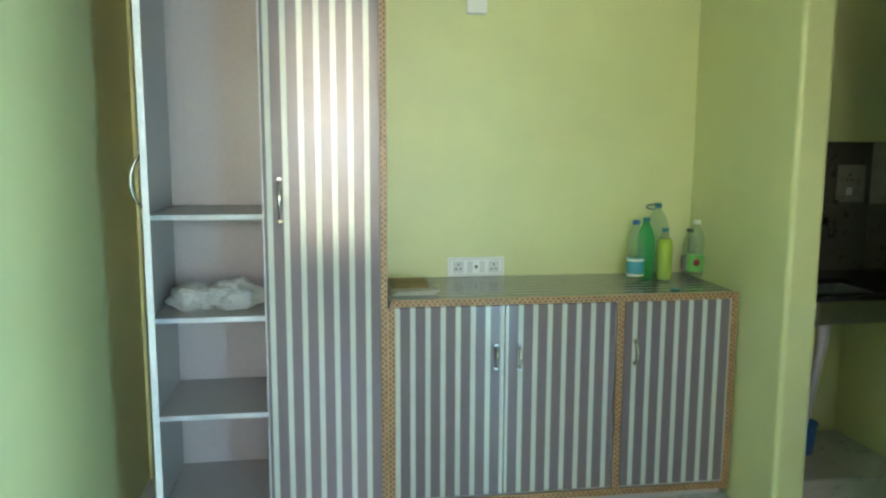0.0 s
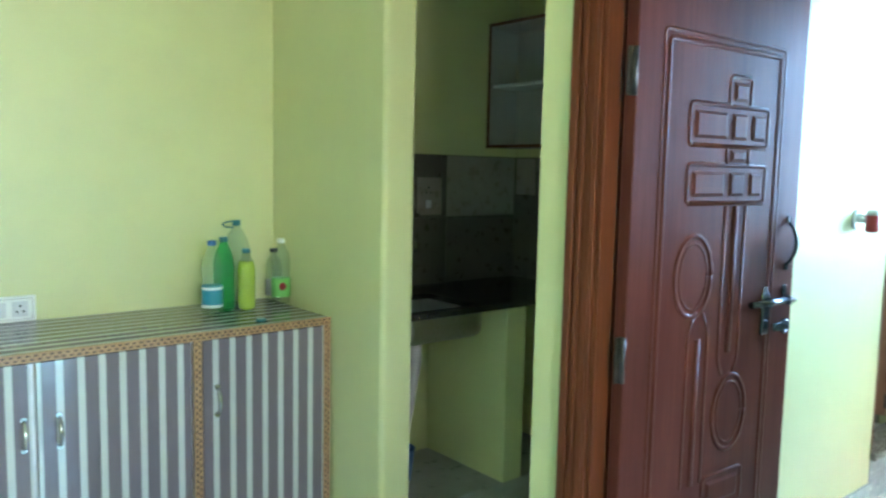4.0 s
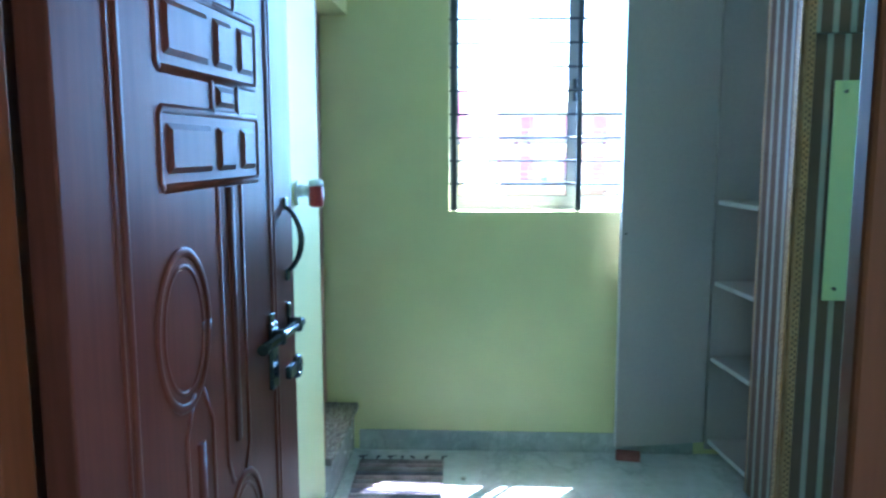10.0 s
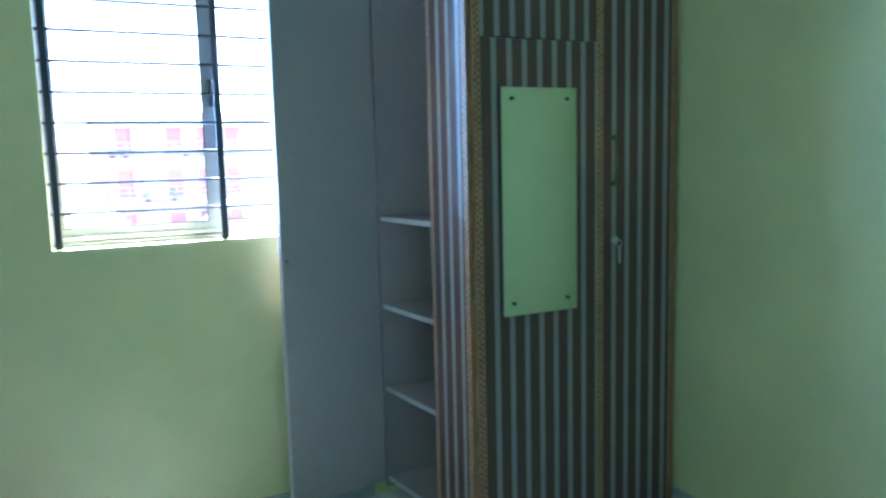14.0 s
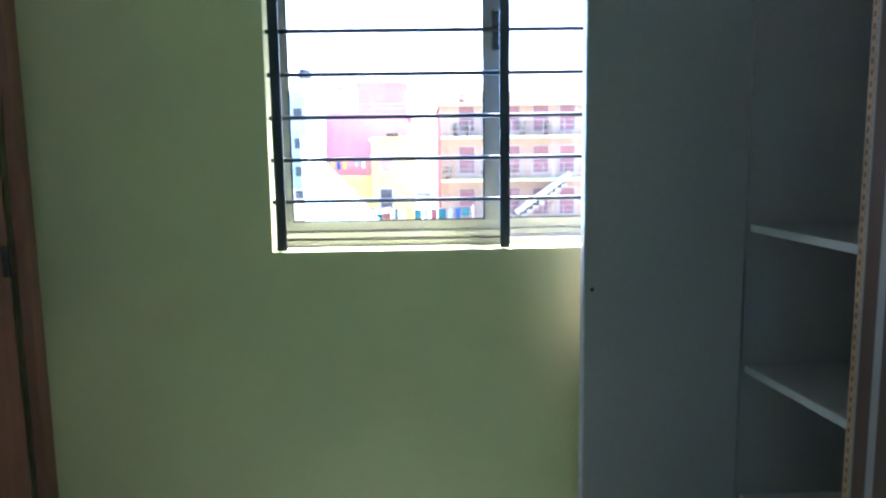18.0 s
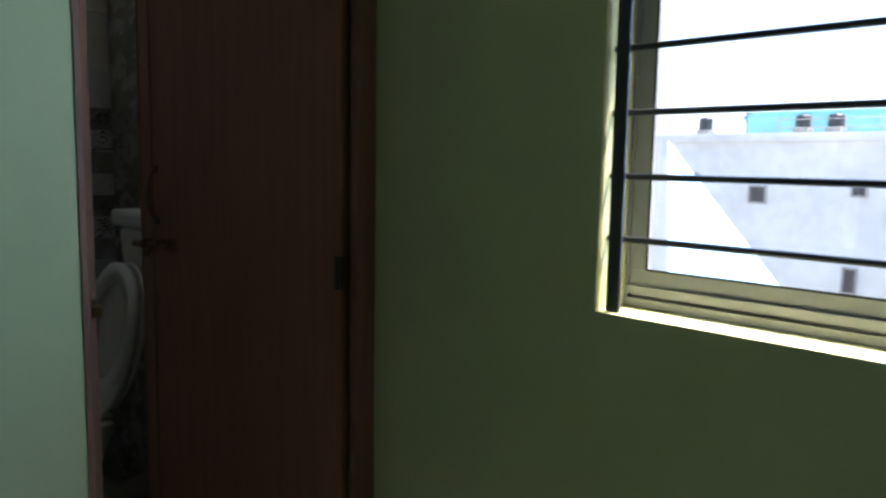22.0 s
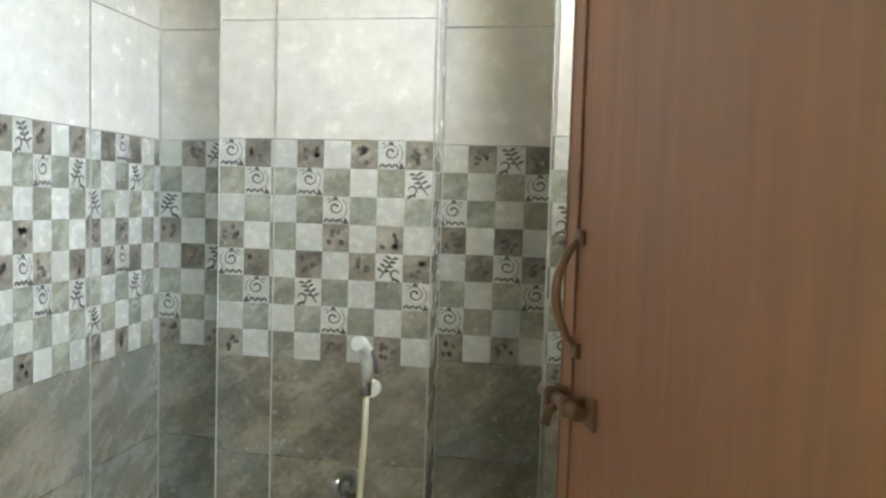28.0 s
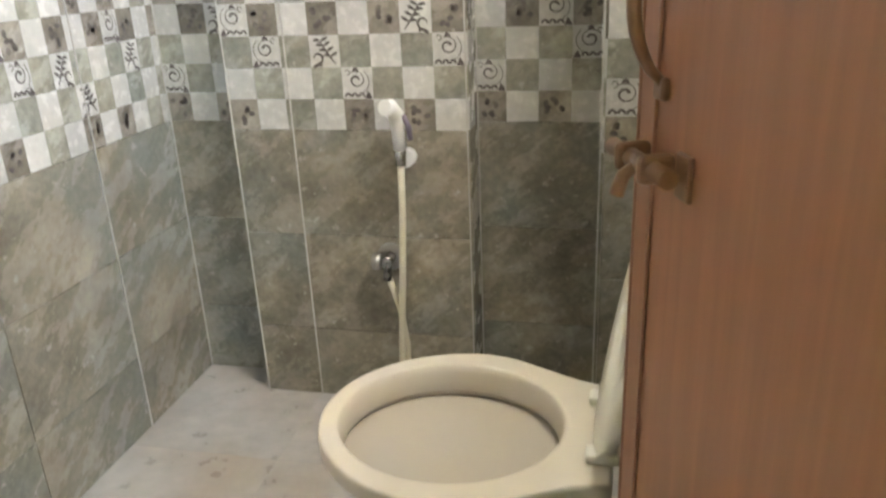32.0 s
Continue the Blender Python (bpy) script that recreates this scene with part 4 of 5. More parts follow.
for x0, x1, z0, z1, mm in ((0.135, 0.335, 0.926, 1.219, "kitchen_tile"), (0.339, 0.764, 0.926, 1.219, "kitchen_tile"), (0.768, 1.193, 0.926, 1.219, "kitchen_tile"),
                           (0.768, 1.193, 1.223, 1.498, "beige_tile"), (0.135, 0.335, 1.223, 1.498, "beige_tile"), (0.339, 0.764, 1.223, 1.498, "kitchen_tile")):
    lay("tile", slab_mesh("tile", x1 - x0, z1 - z0, mm), dado, pose(x0, KY - 0.006, z0))
for x0, x1 in ((0.39, 0.51), (0.61, 0.732)):
    lay("inset_tile", slab_mesh("inset_tile", x1 - x0, 0.168, "beige_tile"), dado, pose(x0, KY - 0.0135, 1.231))
side = structure("kitchen_tiling_side", boxes(((1.1935, 1.1995), (-0.80, KY - 0.0065), (0.9225, 1.5))), "kitchen_tile", "dark kitchen splashback tiles beside the counter", "wall")
lay("inset_tile", slab_mesh("inset_tile", 0.125, 0.172, "beige_tile"), side, pose(1.1935, -0.263, 1.322, 0, 0, -90))
wc = thing("wall_cabinet", pose(0, 0, 0), "open pale wall cabinet with a brown edge above the counter", "cabinet")
part("back_panel", box(1.188, 1.1985, -0.85, KY - 0.001, 1.54, 2.10), "lam", wc)
part("side_panel", box(1.0135, 1.1875, KY - 0.013, KY - 0.001, 1.54, 2.10, 0.001), "lam", wc)
part("side_panel", box(1.0135, 1.1875, -0.85, -0.838, 1.54, 2.10, 0.001), "lam", wc)
part("bottom_panel", box(1.0135, 1.1875, -0.8375, KY - 0.0135, 1.54, 1.553, 0.001), "lam", wc)
part("top_panel", box(1.0135, 1.1875, -0.8375, KY - 0.0135, 2.087, 2.10, 0.001), "lam", wc)
part("shelf", box(1.03, 1.1875, -0.8375, KY - 0.0135, 1.815, 1.829, 0.001), "lam_edge", wc)
part("edge_strip", box(1.007, 1.013, KY - 0.016, KY - 0.001, 1.538, 2.106, 0.001), "frame", wc, "brown front edging")
part("edge_strip", box(1.007, 1.013, -0.85, KY - 0.0165, 1.538, 1.553, 0.001), "frame", wc, "brown front edging")
part("edge_strip", box(1.007, 1.013, -0.85, KY - 0.0165, 2.091, 2.106, 0.001), "frame", wc, "brown front edging")
dr = thing("bucket", pose(0.36, -0.46, 0.1605), "small dark blue bucket standing under the sink", "bucket")
part("bucket_body", lathe(((0.05, 0), (0.055, 0.004), (0.068, 0.13), (0.071, 0.135), (0.066, 0.136), (0.05, 0.01))), "cap_blue", dr)


# ---- hall door ----
FRAME_LABEL = "polished reddish brown wooden door frame with moulded edges"
df = thing("door_frame", pose(0, 0, 0), FRAME_LABEL, "door frame")


def jamb(y_out, y_in, z1, bands, stop=0.014):
    s = 1 if y_in > y_out else -1
    a = part("jamb", joined(box(-0.012, 0.10, min(y_out, y_in), max(y_out, y_in), 0, z1, 0.004)), "frame", df)
    w = abs(y_in - y_out)
    for f0, f1, out in bands:
        ya, yb = y_out + s * w * f0, y_out + s * w * f1
        part("moulding", box(-0.012 - out, -0.0125, min(ya, yb), max(ya, yb), 0, z1, min(0.0035, out * 0.45)), "frame", a)
    yc, yd = y_in - s * 0.0, y_in + s * stop
    part("stop", box(0.0, 0.055, min(yc, yd), max(yc, yd), 0, z1, 0.003), "frame", a)
    return a


jamb(-1.643, -1.728, 2.05, ((0.06, 0.34, 0.010), (0.44, 0.60, 0.007), (0.72, 0.92, 0.004)))
rj = part("jamb", box(0.0165, 0.10, -2.5835, -2.557, 0, 2.05, 0.003), "frame", df)
part("stop", box(-0.014, 0.016, -2.5835, -2.512, 0, 2.05, 0.005), "frame", rj)
for ya, yb, out in ((-2.5825, -2.5715, 0.010), (-2.568, -2.5625, 0.006)):
    part("moulding", box(-0.014 - out, -0.0145, ya, yb, 0, 2.05, min(0.0035, out * 0.45)), "frame", rj)
part("head", box(-0.012, 0.10, -2.5835, -1.643, 2.05, 2.119, 0.004), "frame", df)

ANG = math.degrees(math.atan2(-0.04, 0.74))
hall_door = thing("bedroom_door", pose(0.052, -1.786, 0.012, 0, 0, ANG), "open dark red-brown moulded wooden door with geometric relief", "door")
part("leaf", box(0, 0.745, 0, 0.036, 0, 2.03, 0.003), "door", hall_door)


def bead(points, r=0.0065, closed=False, name="moulding"):
    """A half-sunk round moulding on the leaf along points of (across, up)."""
    pts = [(u, 0.001, z - 0.012) for u, z in points]
    if closed:
        pts.append(pts[0])
    bm = tube(pts, r, 8)
    for v in bm.verts:
        v.co.y *= 0.5
    return part(name, bm, "door", hall_door)


def rect_bead(u0, u1, z0, z1, r=0.0065):
    c = 0.008
    return bead([(u0 + c, z0), (u1 - c, z0), (u1, z0 + c), (u1, z1 - c), (u1 - c, z1), (u0 + c, z1), (u0, z1 - c), (u0, z0 + c)], r, True)


def pad(u0, u1, z0, z1):
    """A raised field with sloping sides."""
    bm = bmesh.new()
    low = [bm.verts.new((u, 0.002, z - 0.012)) for u, z in ((u0, z0), (u1, z0), (u1, z1), (u0, z1))]
    s = 0.012
    high = [bm.verts.new((u, -0.0045, z - 0.012)) for u, z in ((u0 + s, z0 + s), (u1 - s, z0 + s), (u1 - s, z1 - s), (u0 + s, z1 - s))]
    for k in range(4):
        bm.faces.new((low[k], low[(k + 1) % 4], high[(k + 1) % 4], high[k]))
    bm.faces.new(high)
    return part("raised_panel", bm, "door", hall_door)


rect_bead(0.119, 0.612, 0.22, 1.76, 0.008)
rect_bead(0.100, 0.632, 0.20, 1.78, 0.005)
for z0, z1 in ((1.507, 1.612), (1.358, 1.458)):
    rect_bead(0.211, 0.562, z0, z1)
    for u0, u1 in ((0.228, 0.372), (0.388, 0.462), (0.480, 0.548)):
        pad(u0, u1, z0 + 0.014, z1 - 0.014)
rect_bead(0.376, 0.474, 1.612, 1.69)
pad(0.390, 0.462, 1.622, 1.678)
bead([(0.376, 1.507), (0.376, 1.458)])
bead([(0.474, 1.507), (0.474, 1.458)])
pad(0.388, 0.462, 1.464, 1.502)
for u in (0.385, 0.476):
    bead([(u, 1.352), (u, 0.93), (u + (0.02 if u < 0.4 else -0.02), 0.89)])
bead([(0.43, 1.35), (0.43, 0.95)], 0.012)
ell = lambda cu, cz, a, b: [(cu + a * math.cos(2 * math.pi * k / 36), cz + b * math.sin(2 * math.pi * k / 36)) for k in range(36)]
for cu, cz in ((0.257, 1.168), (0.451, 0.777)):
    bead(ell(cu, cz, 0.077, 0.106), 0.0075, True)
    bead(ell(cu, cz, 0.058, 0.086), 0.004, True)
for u in (0.247, 0.333):
    bead([(u + (0.03 if u < 0.3 else -0.03), 1.075), (u, 1.02), (u, 0.60)])
bead([(0.29, 1.0), (0.29, 0.60)], 0.012)
rect_bead(0.345, 0.53, 0.51, 0.606)
pad(0.36, 0.515, 0.522, 0.594)
for z0, z1 in ((0.40, 0.495), (0.27, 0.365)):
    rect_bead(0.16, 0.53, z0, z1)
    for u0, u1 in ((0.178, 0.242), (0.260, 0.334), (0.35, 0.515)):
        pad(u0, u1, z0 + 0.014, z1 - 0.014)


def leaf_tube(name, pts, r, parent=hall_door, material="iron", label=""):
    return part(name, tube([(u, y, z - 0.012) for u, y, z in pts], r, 12), material, parent, label)


hb = leaf_tube("handle", [(0.697, -0.004 - 0.027 * math.sin(math.pi * k / 12) ** 0.7, 1.178 + 0.121 * k / 12) for k in range(13)], [0.0044 + 0.0015 * math.sin(math.pi * k / 12) for k in range(13)], label="black iron bow handle")
for z0, z1 in ((1.148, 1.170), (1.283, 1.306)):
    part("handle_foot", box(0.689, 0.705, -0.006, 0.001, z0, z1, 0.003), "iron", hb)
al = part("bolt_plate", box(0.582, 0.616, -0.008, 0.001, 0.968, 1.09, 0.003), "iron", hall_door, "black iron sliding bolt")
leaf_tube("bolt", [(0.505, -0.017, 1.074), (0.727, -0.017, 1.074)], 0.0098, al)
for u in (0.597, 0.697):
    part("bolt_guide", box(u - 0.007, u + 0.007, -0.0285, 0.001, 1.048, 1.077, 0.006), "iron", al)
    part("guide_tab", box(u - 0.008, u + 0.008, -0.006, 0.001, 1.0772, 1.106, 0.002), "iron", al)
part("hasp_arm", box(0.616, 0.672, -0.03, -0.018, 0.978, 1.002, 0.003), "iron", al)
leaf_tube("hasp_eye", [(0.672 + 0.016 * math.cos(2 * math.pi * k / 16), -0.024, 1.0 + 0.016 * math.sin(2 * math.pi * k / 16)) for k in range(17)], 0.007, al)
for z in (0.914, 1.60):
    h = part("hinge", box(-0.022, -0.002, 0.006, 0.012, z, z + 0.112, 0.001), "hinge", hall_door, "worn paint-splashed steel hinge")
    part("knuckle", tube([(-0.004, 0.002, z), (-0.004, 0.002, z + 0.112)], 0.007, 10), "hinge", h)

# ---- bedroom: window ----
win = tagged(part("window_1", boxes(((2.855, 2.905), (-3.15, -2.05), (1.1285, 1.143)), ((2.855, 2.905), (-3.15, -2.05), (2.305, 2.3285)), ((2.855, 2.905), (-2.0575, -2.0515), (1.1435, 2.3045)), ((2.855, 2.905), (-3.1485, -3.142), (1.1435, 2.3045)),
            ((2.868, 2.872), (-3.142, -2.0575), (1.143, 1.15)), ((2.886, 2.890), (-3.142, -2.0575), (1.143, 1.15))), "alu"), "sliding window in a grey powder-coated aluminium frame", "window", kind="structure")


def sash(y0, y1, x, w0, w1, lock=False):
    z0, z1, g0, g1 = 1.151, 2.302, 1.192, 2.262
    s = part("sash", boxes(((x - 0.009, x + 0.009), (y0, y1), (z0, g0)), ((x - 0.009, x + 0.009), (y0, y1), (g1, z1)), ((x - 0.009, x + 0.009), (y0, y0 + w0), (g0 + 0.0005, g1 - 0.0005)), ((x - 0.009, x + 0.009), (y1 - w1, y1), (g0 + 0.0005, g1 - 0.0005))), "alu", win)
    p = part("pane", box(x - 0.002, x + 0.002, y0 + w0 - 0.005, y1 - w1 + 0.005, g0 - 0.005, g1 + 0.005), "glass", s)
    p.visible_shadow = False
    part("rail_lip", boxes(((x - 0.016, x - 0.0095), (y0, y1), (z0, z0 + 0.014))), "alu", s)
    part("seal", boxes(((x - 0.0105, x - 0.0095), (y0 + w0, y1 - w1), (g0, g0 + 0.004)), ((x - 0.0105, x - 0.0095), (y0 + w0, y0 + w0 + 0.004), (g0 + 0.0045, g1)), ((x - 0.0105, x - 0.0095), (y1 - w1 - 0.004, y1 - w1), (g0 + 0.0045, g1))), "rubber", s)
    if lock:
        part("latch", box(x - 0.03, x - 0.0095, y0 + 0.014, y0 + 0.034, 1.62, 1.72, 0.004), "iron", s, "small black sash latch")
    return s


sash(-2.64, -2.0585, 2.868, 0.053, 0.031, True)
sash(-3.1405, -2.60, 2.889, 0.03, 0.045)
gr = thing("window_grille", pose(0, 0, 0), "dark blue painted iron window grille of thin rods", "grille")
for y in (-2.072, -2.632, -3.128):
    part("flat_post", box(2.786, 2.792, y - 0.0125, y + 0.0125, 1.1275, 2.3295, 0.001), "blue_paint", gr)
for k in range(11):
    part("rod", tube([(2.799, -3.149, 1.250 + 0.1035 * k), (2.799, -2.051, 1.250 + 0.1035 * k)], 0.0055, 8), "blue_paint", gr)

# ---- bedroom: wardrobe ----
wd = thing("wardrobe", pose(0, 0, 0), "brown striped laminate wardrobe with dotted edging, narrow mirror and open side", "wardrobe")
WX, WY, W_ANG = 2.08, -3.305, 6.6
part("side_panel", box(2.100, 2.27, -4.179, -3.345, 0.03, 2.45), "lam", wd)
part("back_panel", box(2.2702, 2.768, -4.179, -3.72, 0.03, 2.45), "lam", wd)
part("end_panel", box(2.752, 2.768, -3.7195, -3.232, 0.03, 2.45), "lam", wd)
part("top_panel", box(2.2702, 2.7518, -3.7195, -3.30, 2.43, 2.45), "lam", wd)
WEST, NORTH = pose(WX, WY, 0, 0, 0, -90), pose(2.765, -3.225, 0, 0, 0, 180 + W_ANG)
for z0, z1, shift in ((0.03, 1.795, 0.078), (1.798, 2.45, 0.092)):
    stripe_door(wd, 0.028, 0.494, z0, z1, shift, 0.0, "stripe_brown", WEST)
stripe_door(wd, 0.519, 0.833, 0.03, 2.45, 0.569, 0.0, "stripe_brown", WEST)
for x in (0.014, 0.507, 0.847):
    tape(wd, x, 0.03, x, 2.45, -0.016, base=WEST)
stripe_door(wd, 0.470, 0.672, 0.03, 2.45, 0.527, 0.0, "stripe_brown", NORTH)
tape(wd, 0.680, 0.03, 0.680, 2.45, -0.014, base=NORTH)
part("corner_post", box(2.074, 2.098, -3.329, -3.300, 0.03, 2.449, 0.002), "trim", wd)
tape(wd, 0.462, 0.03, 0.462, 2.45, -0.010, base=NORTH)
part("partition", box(0.452, 0.468, 0.0, 0.42, 0.03, 2.43, 0.001), "lam", wd, "", NORTH)
for z in (1.171, 0.808, 0.459, 0.07):
    s = part("shelf", box(0.012, 0.451, 0.02, 0.44, z - 0.009, z + 0.009), "lam", wd, "", NORTH)
    part("edge_band", box(0.012, 0.451, 0.015, 0.0195, z - 0.0095, z + 0.0095, 0.0008), "lam_edge", s)
mr = part("mirror", box(0.095, 0.395, -0.034, -0.030, 0.872, 1.637, 0.0008), "mirror", wd, "frameless narrow mirror held by four clips", WEST)
part("backing", box(0.097, 0.393, -0.0298, -0.019, 0.874, 1.635), "dark", mr)
for u in (0.135, 0.355):
    for z in (0.915, 1.60):
        part("clip", tube([(u, -0.0342, z), (u, -0.040, z)], 0.0065, 12), "hinge", mr)
bow_handle(wd, 0.566, 1.304, 1.468, 0.019, 0.0042, "dull_chrome", y=-0.018, base=WEST)
lk = part("lock", tube([(0.572, -0.018, 1.10), (0.572, -0.024, 1.10)], 0.014, 16), "steel", wd, "small steel lock with keys", WEST)
part("key_ring", tube([(0.584 + 0.012 * math.cos(2 * math.pi * k / 16), -0.030, 1.088 + 0.012 * math.sin(2 * math.pi * k / 16)) for k in range(17)], 0.0018, 8), "steel", lk)
part("key", box(0.582, 0.590, -0.031, -0.029, 1.015, 1.076, 0.0008), "steel", lk)
op = part("open_door", box(0, 0.018, 0, 0.420, 0.07, 2.44, 0.001), "lam", wd, "open wardrobe door with plain grey inside face", pose(2.735, -3.222, 0, 0, 0, 10.6))
part("striped_face", box(-0.001, 0.419, -0.003, -0.0005, 0.071, 2.439), "stripe_brown", op, "", pose(0.018, 0, 0, 0, 0, 90))
part("edge_band", box(-0.0005, 0.021, 0.4205, 0.424, 0.07, 2.44, 0.0012), "lam_edge", op, "chipped pale edge band")
part("lock_hole", tube([(-0.0005, 0.403, 1.04), (-0.002, 0.403, 1.04)], 0.005, 10), "dark", op)
tagged(part("prop_block", box(-0.055, 0.055, -0.03, 0.03, 0, 0.035, 0.006), "red_cloth", None, "", pose(2.69, -2.87, 0.0, 0, 0, 80)), "faded red block under the open wardrobe door", "block")

# ---- bedroom: lamp holder, mat ----
lh = thing("lamp_holder", pose(1.765, -1.6, 1.268), "white angled lamp holder with a red bulb cover", "lamp holder")
part("base_plate", tube([(0, -0.0005, 0), (0, -0.010, 0)], 0.040, 24), "white", lh)
part("arm", tube([(0, -0.010, 0.006), (0, -0.030, 0.006), (0, -0.044, 0.004)], [0.020, 0.017, 0.018], 16), "white", lh)
part("shade", lathe(((0.016, -0.046), (0.0225, -0.042), (0.0245, -0.036), (0.0245, 0.018), (0.021, 0.022)), 24), "red", lh, "dark red bulb cover", pose(0, -0.064, 0.0))
part("socket_top", lathe(((0.021, 0.0222), (0.0235, 0.024), (0.0225, 0.038), (0.014, 0.043)), 24), "white", lh, "", pose(0, -0.064, 0.0))


def rag_mat():
    mt = thing("door_mat", pose(2.396, -1.848, 0.0, 0, 0, 1.5), "worn grey and pink rag mat with dark tassels", "mat")
    rnd = random.Random(4)
    x = -0.235
    for k, mm in enumerate(("mat_grey", "mat_pink", "mat_grey", "mat_blue", "mat_pink", "mat_grey", "mat_pink", "mat_blue", "mat_grey", "mat_pink", "mat_grey")):
        w = 0.47 / 11
        bm = bmesh.new()
        n, rows = 26, 5
        grid = [[bm.verts.new((x + w * (i / (rows - 1)) + 0.002 * noise.noise(Vector((x * 30, j * 0.5, 2))), -0.19 + 0.38 * j / n, 0.004 + 0.006 * abs(math.sin(math.pi * i / (rows - 1))) + 0.003 * noise.noise(Vector((i * 0.8 + k * 3, j * 0.9, 1))))) for i in range(rows)] for j in range(n + 1)]
        for a, b in zip(grid, grid[1:]):
            for i in range(rows - 1):
                bm.faces.new((a[i], a[i + 1], b[i + 1], b[i])).smooth = True
        edge = [v for v in bm.verts]
        ret = bmesh.ops.extrude_face_region(bm, geom=list(bm.faces))
        for v in ret["geom"]:
            if isinstance(v, bmesh.types.BMVert):
                v.co.z += 0.003
        for v in edge:
            v.co.z = 0.001
        part("woven_band", bm, mm, mt)
        x += w
    for sx in (-1, 1):
        for k in range(7):
            y = -0.18 + 0.06 * k + rnd.uniform(-0.008, 0.008)
            pts = [(sx * 0.236, y, 0.007), (sx * 0.252, y + rnd.uniform(-0.01, 0.01), 0.010), (sx * 0.268, y + rnd.uniform(-0.02, 0.02), 0.006), (sx * 0.28, y + rnd.uniform(-0.03, 0.03), 0.005)]
            part("tassel", tube(pts, [0.004, 0.005, 0.004, 0.002], 7), "mat_blue", mt)
    return mt


rag_mat()
tagged(part("paper_scrap", crumpled(0.014, 0.01, 0.006, 2.0), "bag", None, "", pose(2.445, -2.125, 0.005)), "tiny scrap of white paper on the floor", "scrap")

# ---- bathroom door ----
bf = thing("bath_door_frame", pose(0, 0, 0), "scuffed brown painted door frame of the bathroom", "door frame")
part("jamb", prism(((2.1022, -1.603), (2.110, -1.603), (2.1435, -1.540), (2.120, -1.478), (2.1022, -1.478)), 0.228, 1.993), "bath_frame", bf)
part("jamb", box(2.716, 2.766, -1.476, -1.446, 0.228, 1.993, 0.004), "bath_frame", bf)
part("head", prism(((2.1435, -1.535), (2.766, -1.478), (2.766, -1.446), (2.1435, -1.49)), 1.94, 1.993), "bath_frame", bf)
KEEPER = pose(2.1192, -1.5847, 0, 0, 0, 63.8)
rc = part("latch_keeper", box(-0.008, 0.022, -0.016, -0.0025, 1.1305, 1.1455, 0.003), "brass", bf, "small brass latch keeper with two screws", KEEPER)
for z in (1.1275, 1.1505):
    part("screw", tube([(0.0125, -0.0022, z), (0.0125, -0.0045, z)], 0.003, 10), "hinge", rc)
for x, z, w, h in ((-0.0225, 1.234, 0.0034, 0.001), (-0.0245, 1.205, 0.0012, 0.001), (-0.012, 1.1125, 0.002, 0.001), (0.004, 1.111, 0.0026, 0.0008), (-0.007, 1.107, 0.0016, 0.0012), (0.015, 1.103, 0.0045, 0.0007), (-0.020, 1.122, 0.0015, 0.001), (0.030, 1.121, 0.001, 0.0012)):
    chip = prism([(w * (1 + 0.35 * math.sin(5 * a + z * 900)) * math.cos(a), h * (1 + 0.4 * math.cos(3 * a + x * 900)) * math.sin(a)) for a in [2 * math.pi * k / 9 for k in range(9)]], 0.0, 0.0005)
    part("paint_chip", chip, "bead", bf, "pale chip in the brown paint", KEEPER @ pose(x, 0.0001, z, 90, 0, 0) @ pose(0, 0, 0, 0, 0, 40 * math.sin(z * 700)))
part("keeper_plate", box(-0.004, 0.027, -0.0022, -0.0004, 1.1245, 1.1555, 0.0006), "brass", rc)

B_ANG = 21.15
bd = thing("bathroom_door", pose(2.706, -1.470, 0.24, 0, 0, B_ANG), "half-open plain brown laminate bathroom door", "door")
part("leaf", box(0.0, 0.03, 0.03, 0.604, 0, 1.70, 0.002), "bath_door", bd)
part("edge_strip", box(-0.001, 0.031, 0.6042, 0.6075, 0, 1.70, 0.001), "bath_frame", bd)
part("edge_bead", box(-0.0035, -0.0004, 0.566, 0.5695, 0, 1.70, 0.0008), "bath_frame", bd)
H0 = 0.533
hb2 = part("handle", tube([(-0.004 - 0.025 * math.sin(math.pi * k / 12) ** 0.7, 0.556, 0.982 + 0.118 * k / 12) for k in range(13)], [0.0042 + 0.0016 * math.sin(math.pi * k / 12) for k in range(13)], 12), "brown_metal", bd, "brown bow handle")
for z in (0.968, 1.094):
    part("handle_foot", box(-0.007, -0.0005, 0.547, 0.565, z, z + 0.018, 0.002), "brown_metal", hb2)
bl = part("bolt_plate", box(-0.005, -0.0005, H0 - 0.036, H0 - 0.012, 0.900, 0.936, 0.002), "brown_metal", bd, "brown sliding bolt with a lever")
part("bolt", tube([(-0.019, H0 - 0.034, 0.920), (-0.019, H0 + 0.080, 0.920)], 0.0078, 14), "brown_metal", bl)
part("bolt_bridge", box(-0.031, -0.0005, H0 - 0.008, H0 + 0.004, 0.908, 0.932, 0.005), "brown_metal", bl)
part("bolt_bridge", box(-0.031, -0.0005, H0 + 0.038, H0 + 0.050, 0.908, 0.932, 0.005), "brown_metal", bl)
part("bolt_lever", tube([(-0.019, H0 + 0.020, 0.920), (-0.032, H0 + 0.022, 0.910), (-0.037, H0 + 0.022, 0.894)], [0.005, 0.006, 0.0065], 10), "brown_metal", bl)
for z in (0.04, 0.85, 1.61):
    h = part("hinge", box(-0.0025, -0.0004, 0.031, 0.044, z, z + 0.075, 0.0008), "hinge", bd, "dull dark hinge")
    part("knuckle", tube([(-0.004, 0.024, z), (-0.004, 0.024, z + 0.075)], 0.005, 10), "hinge", h)


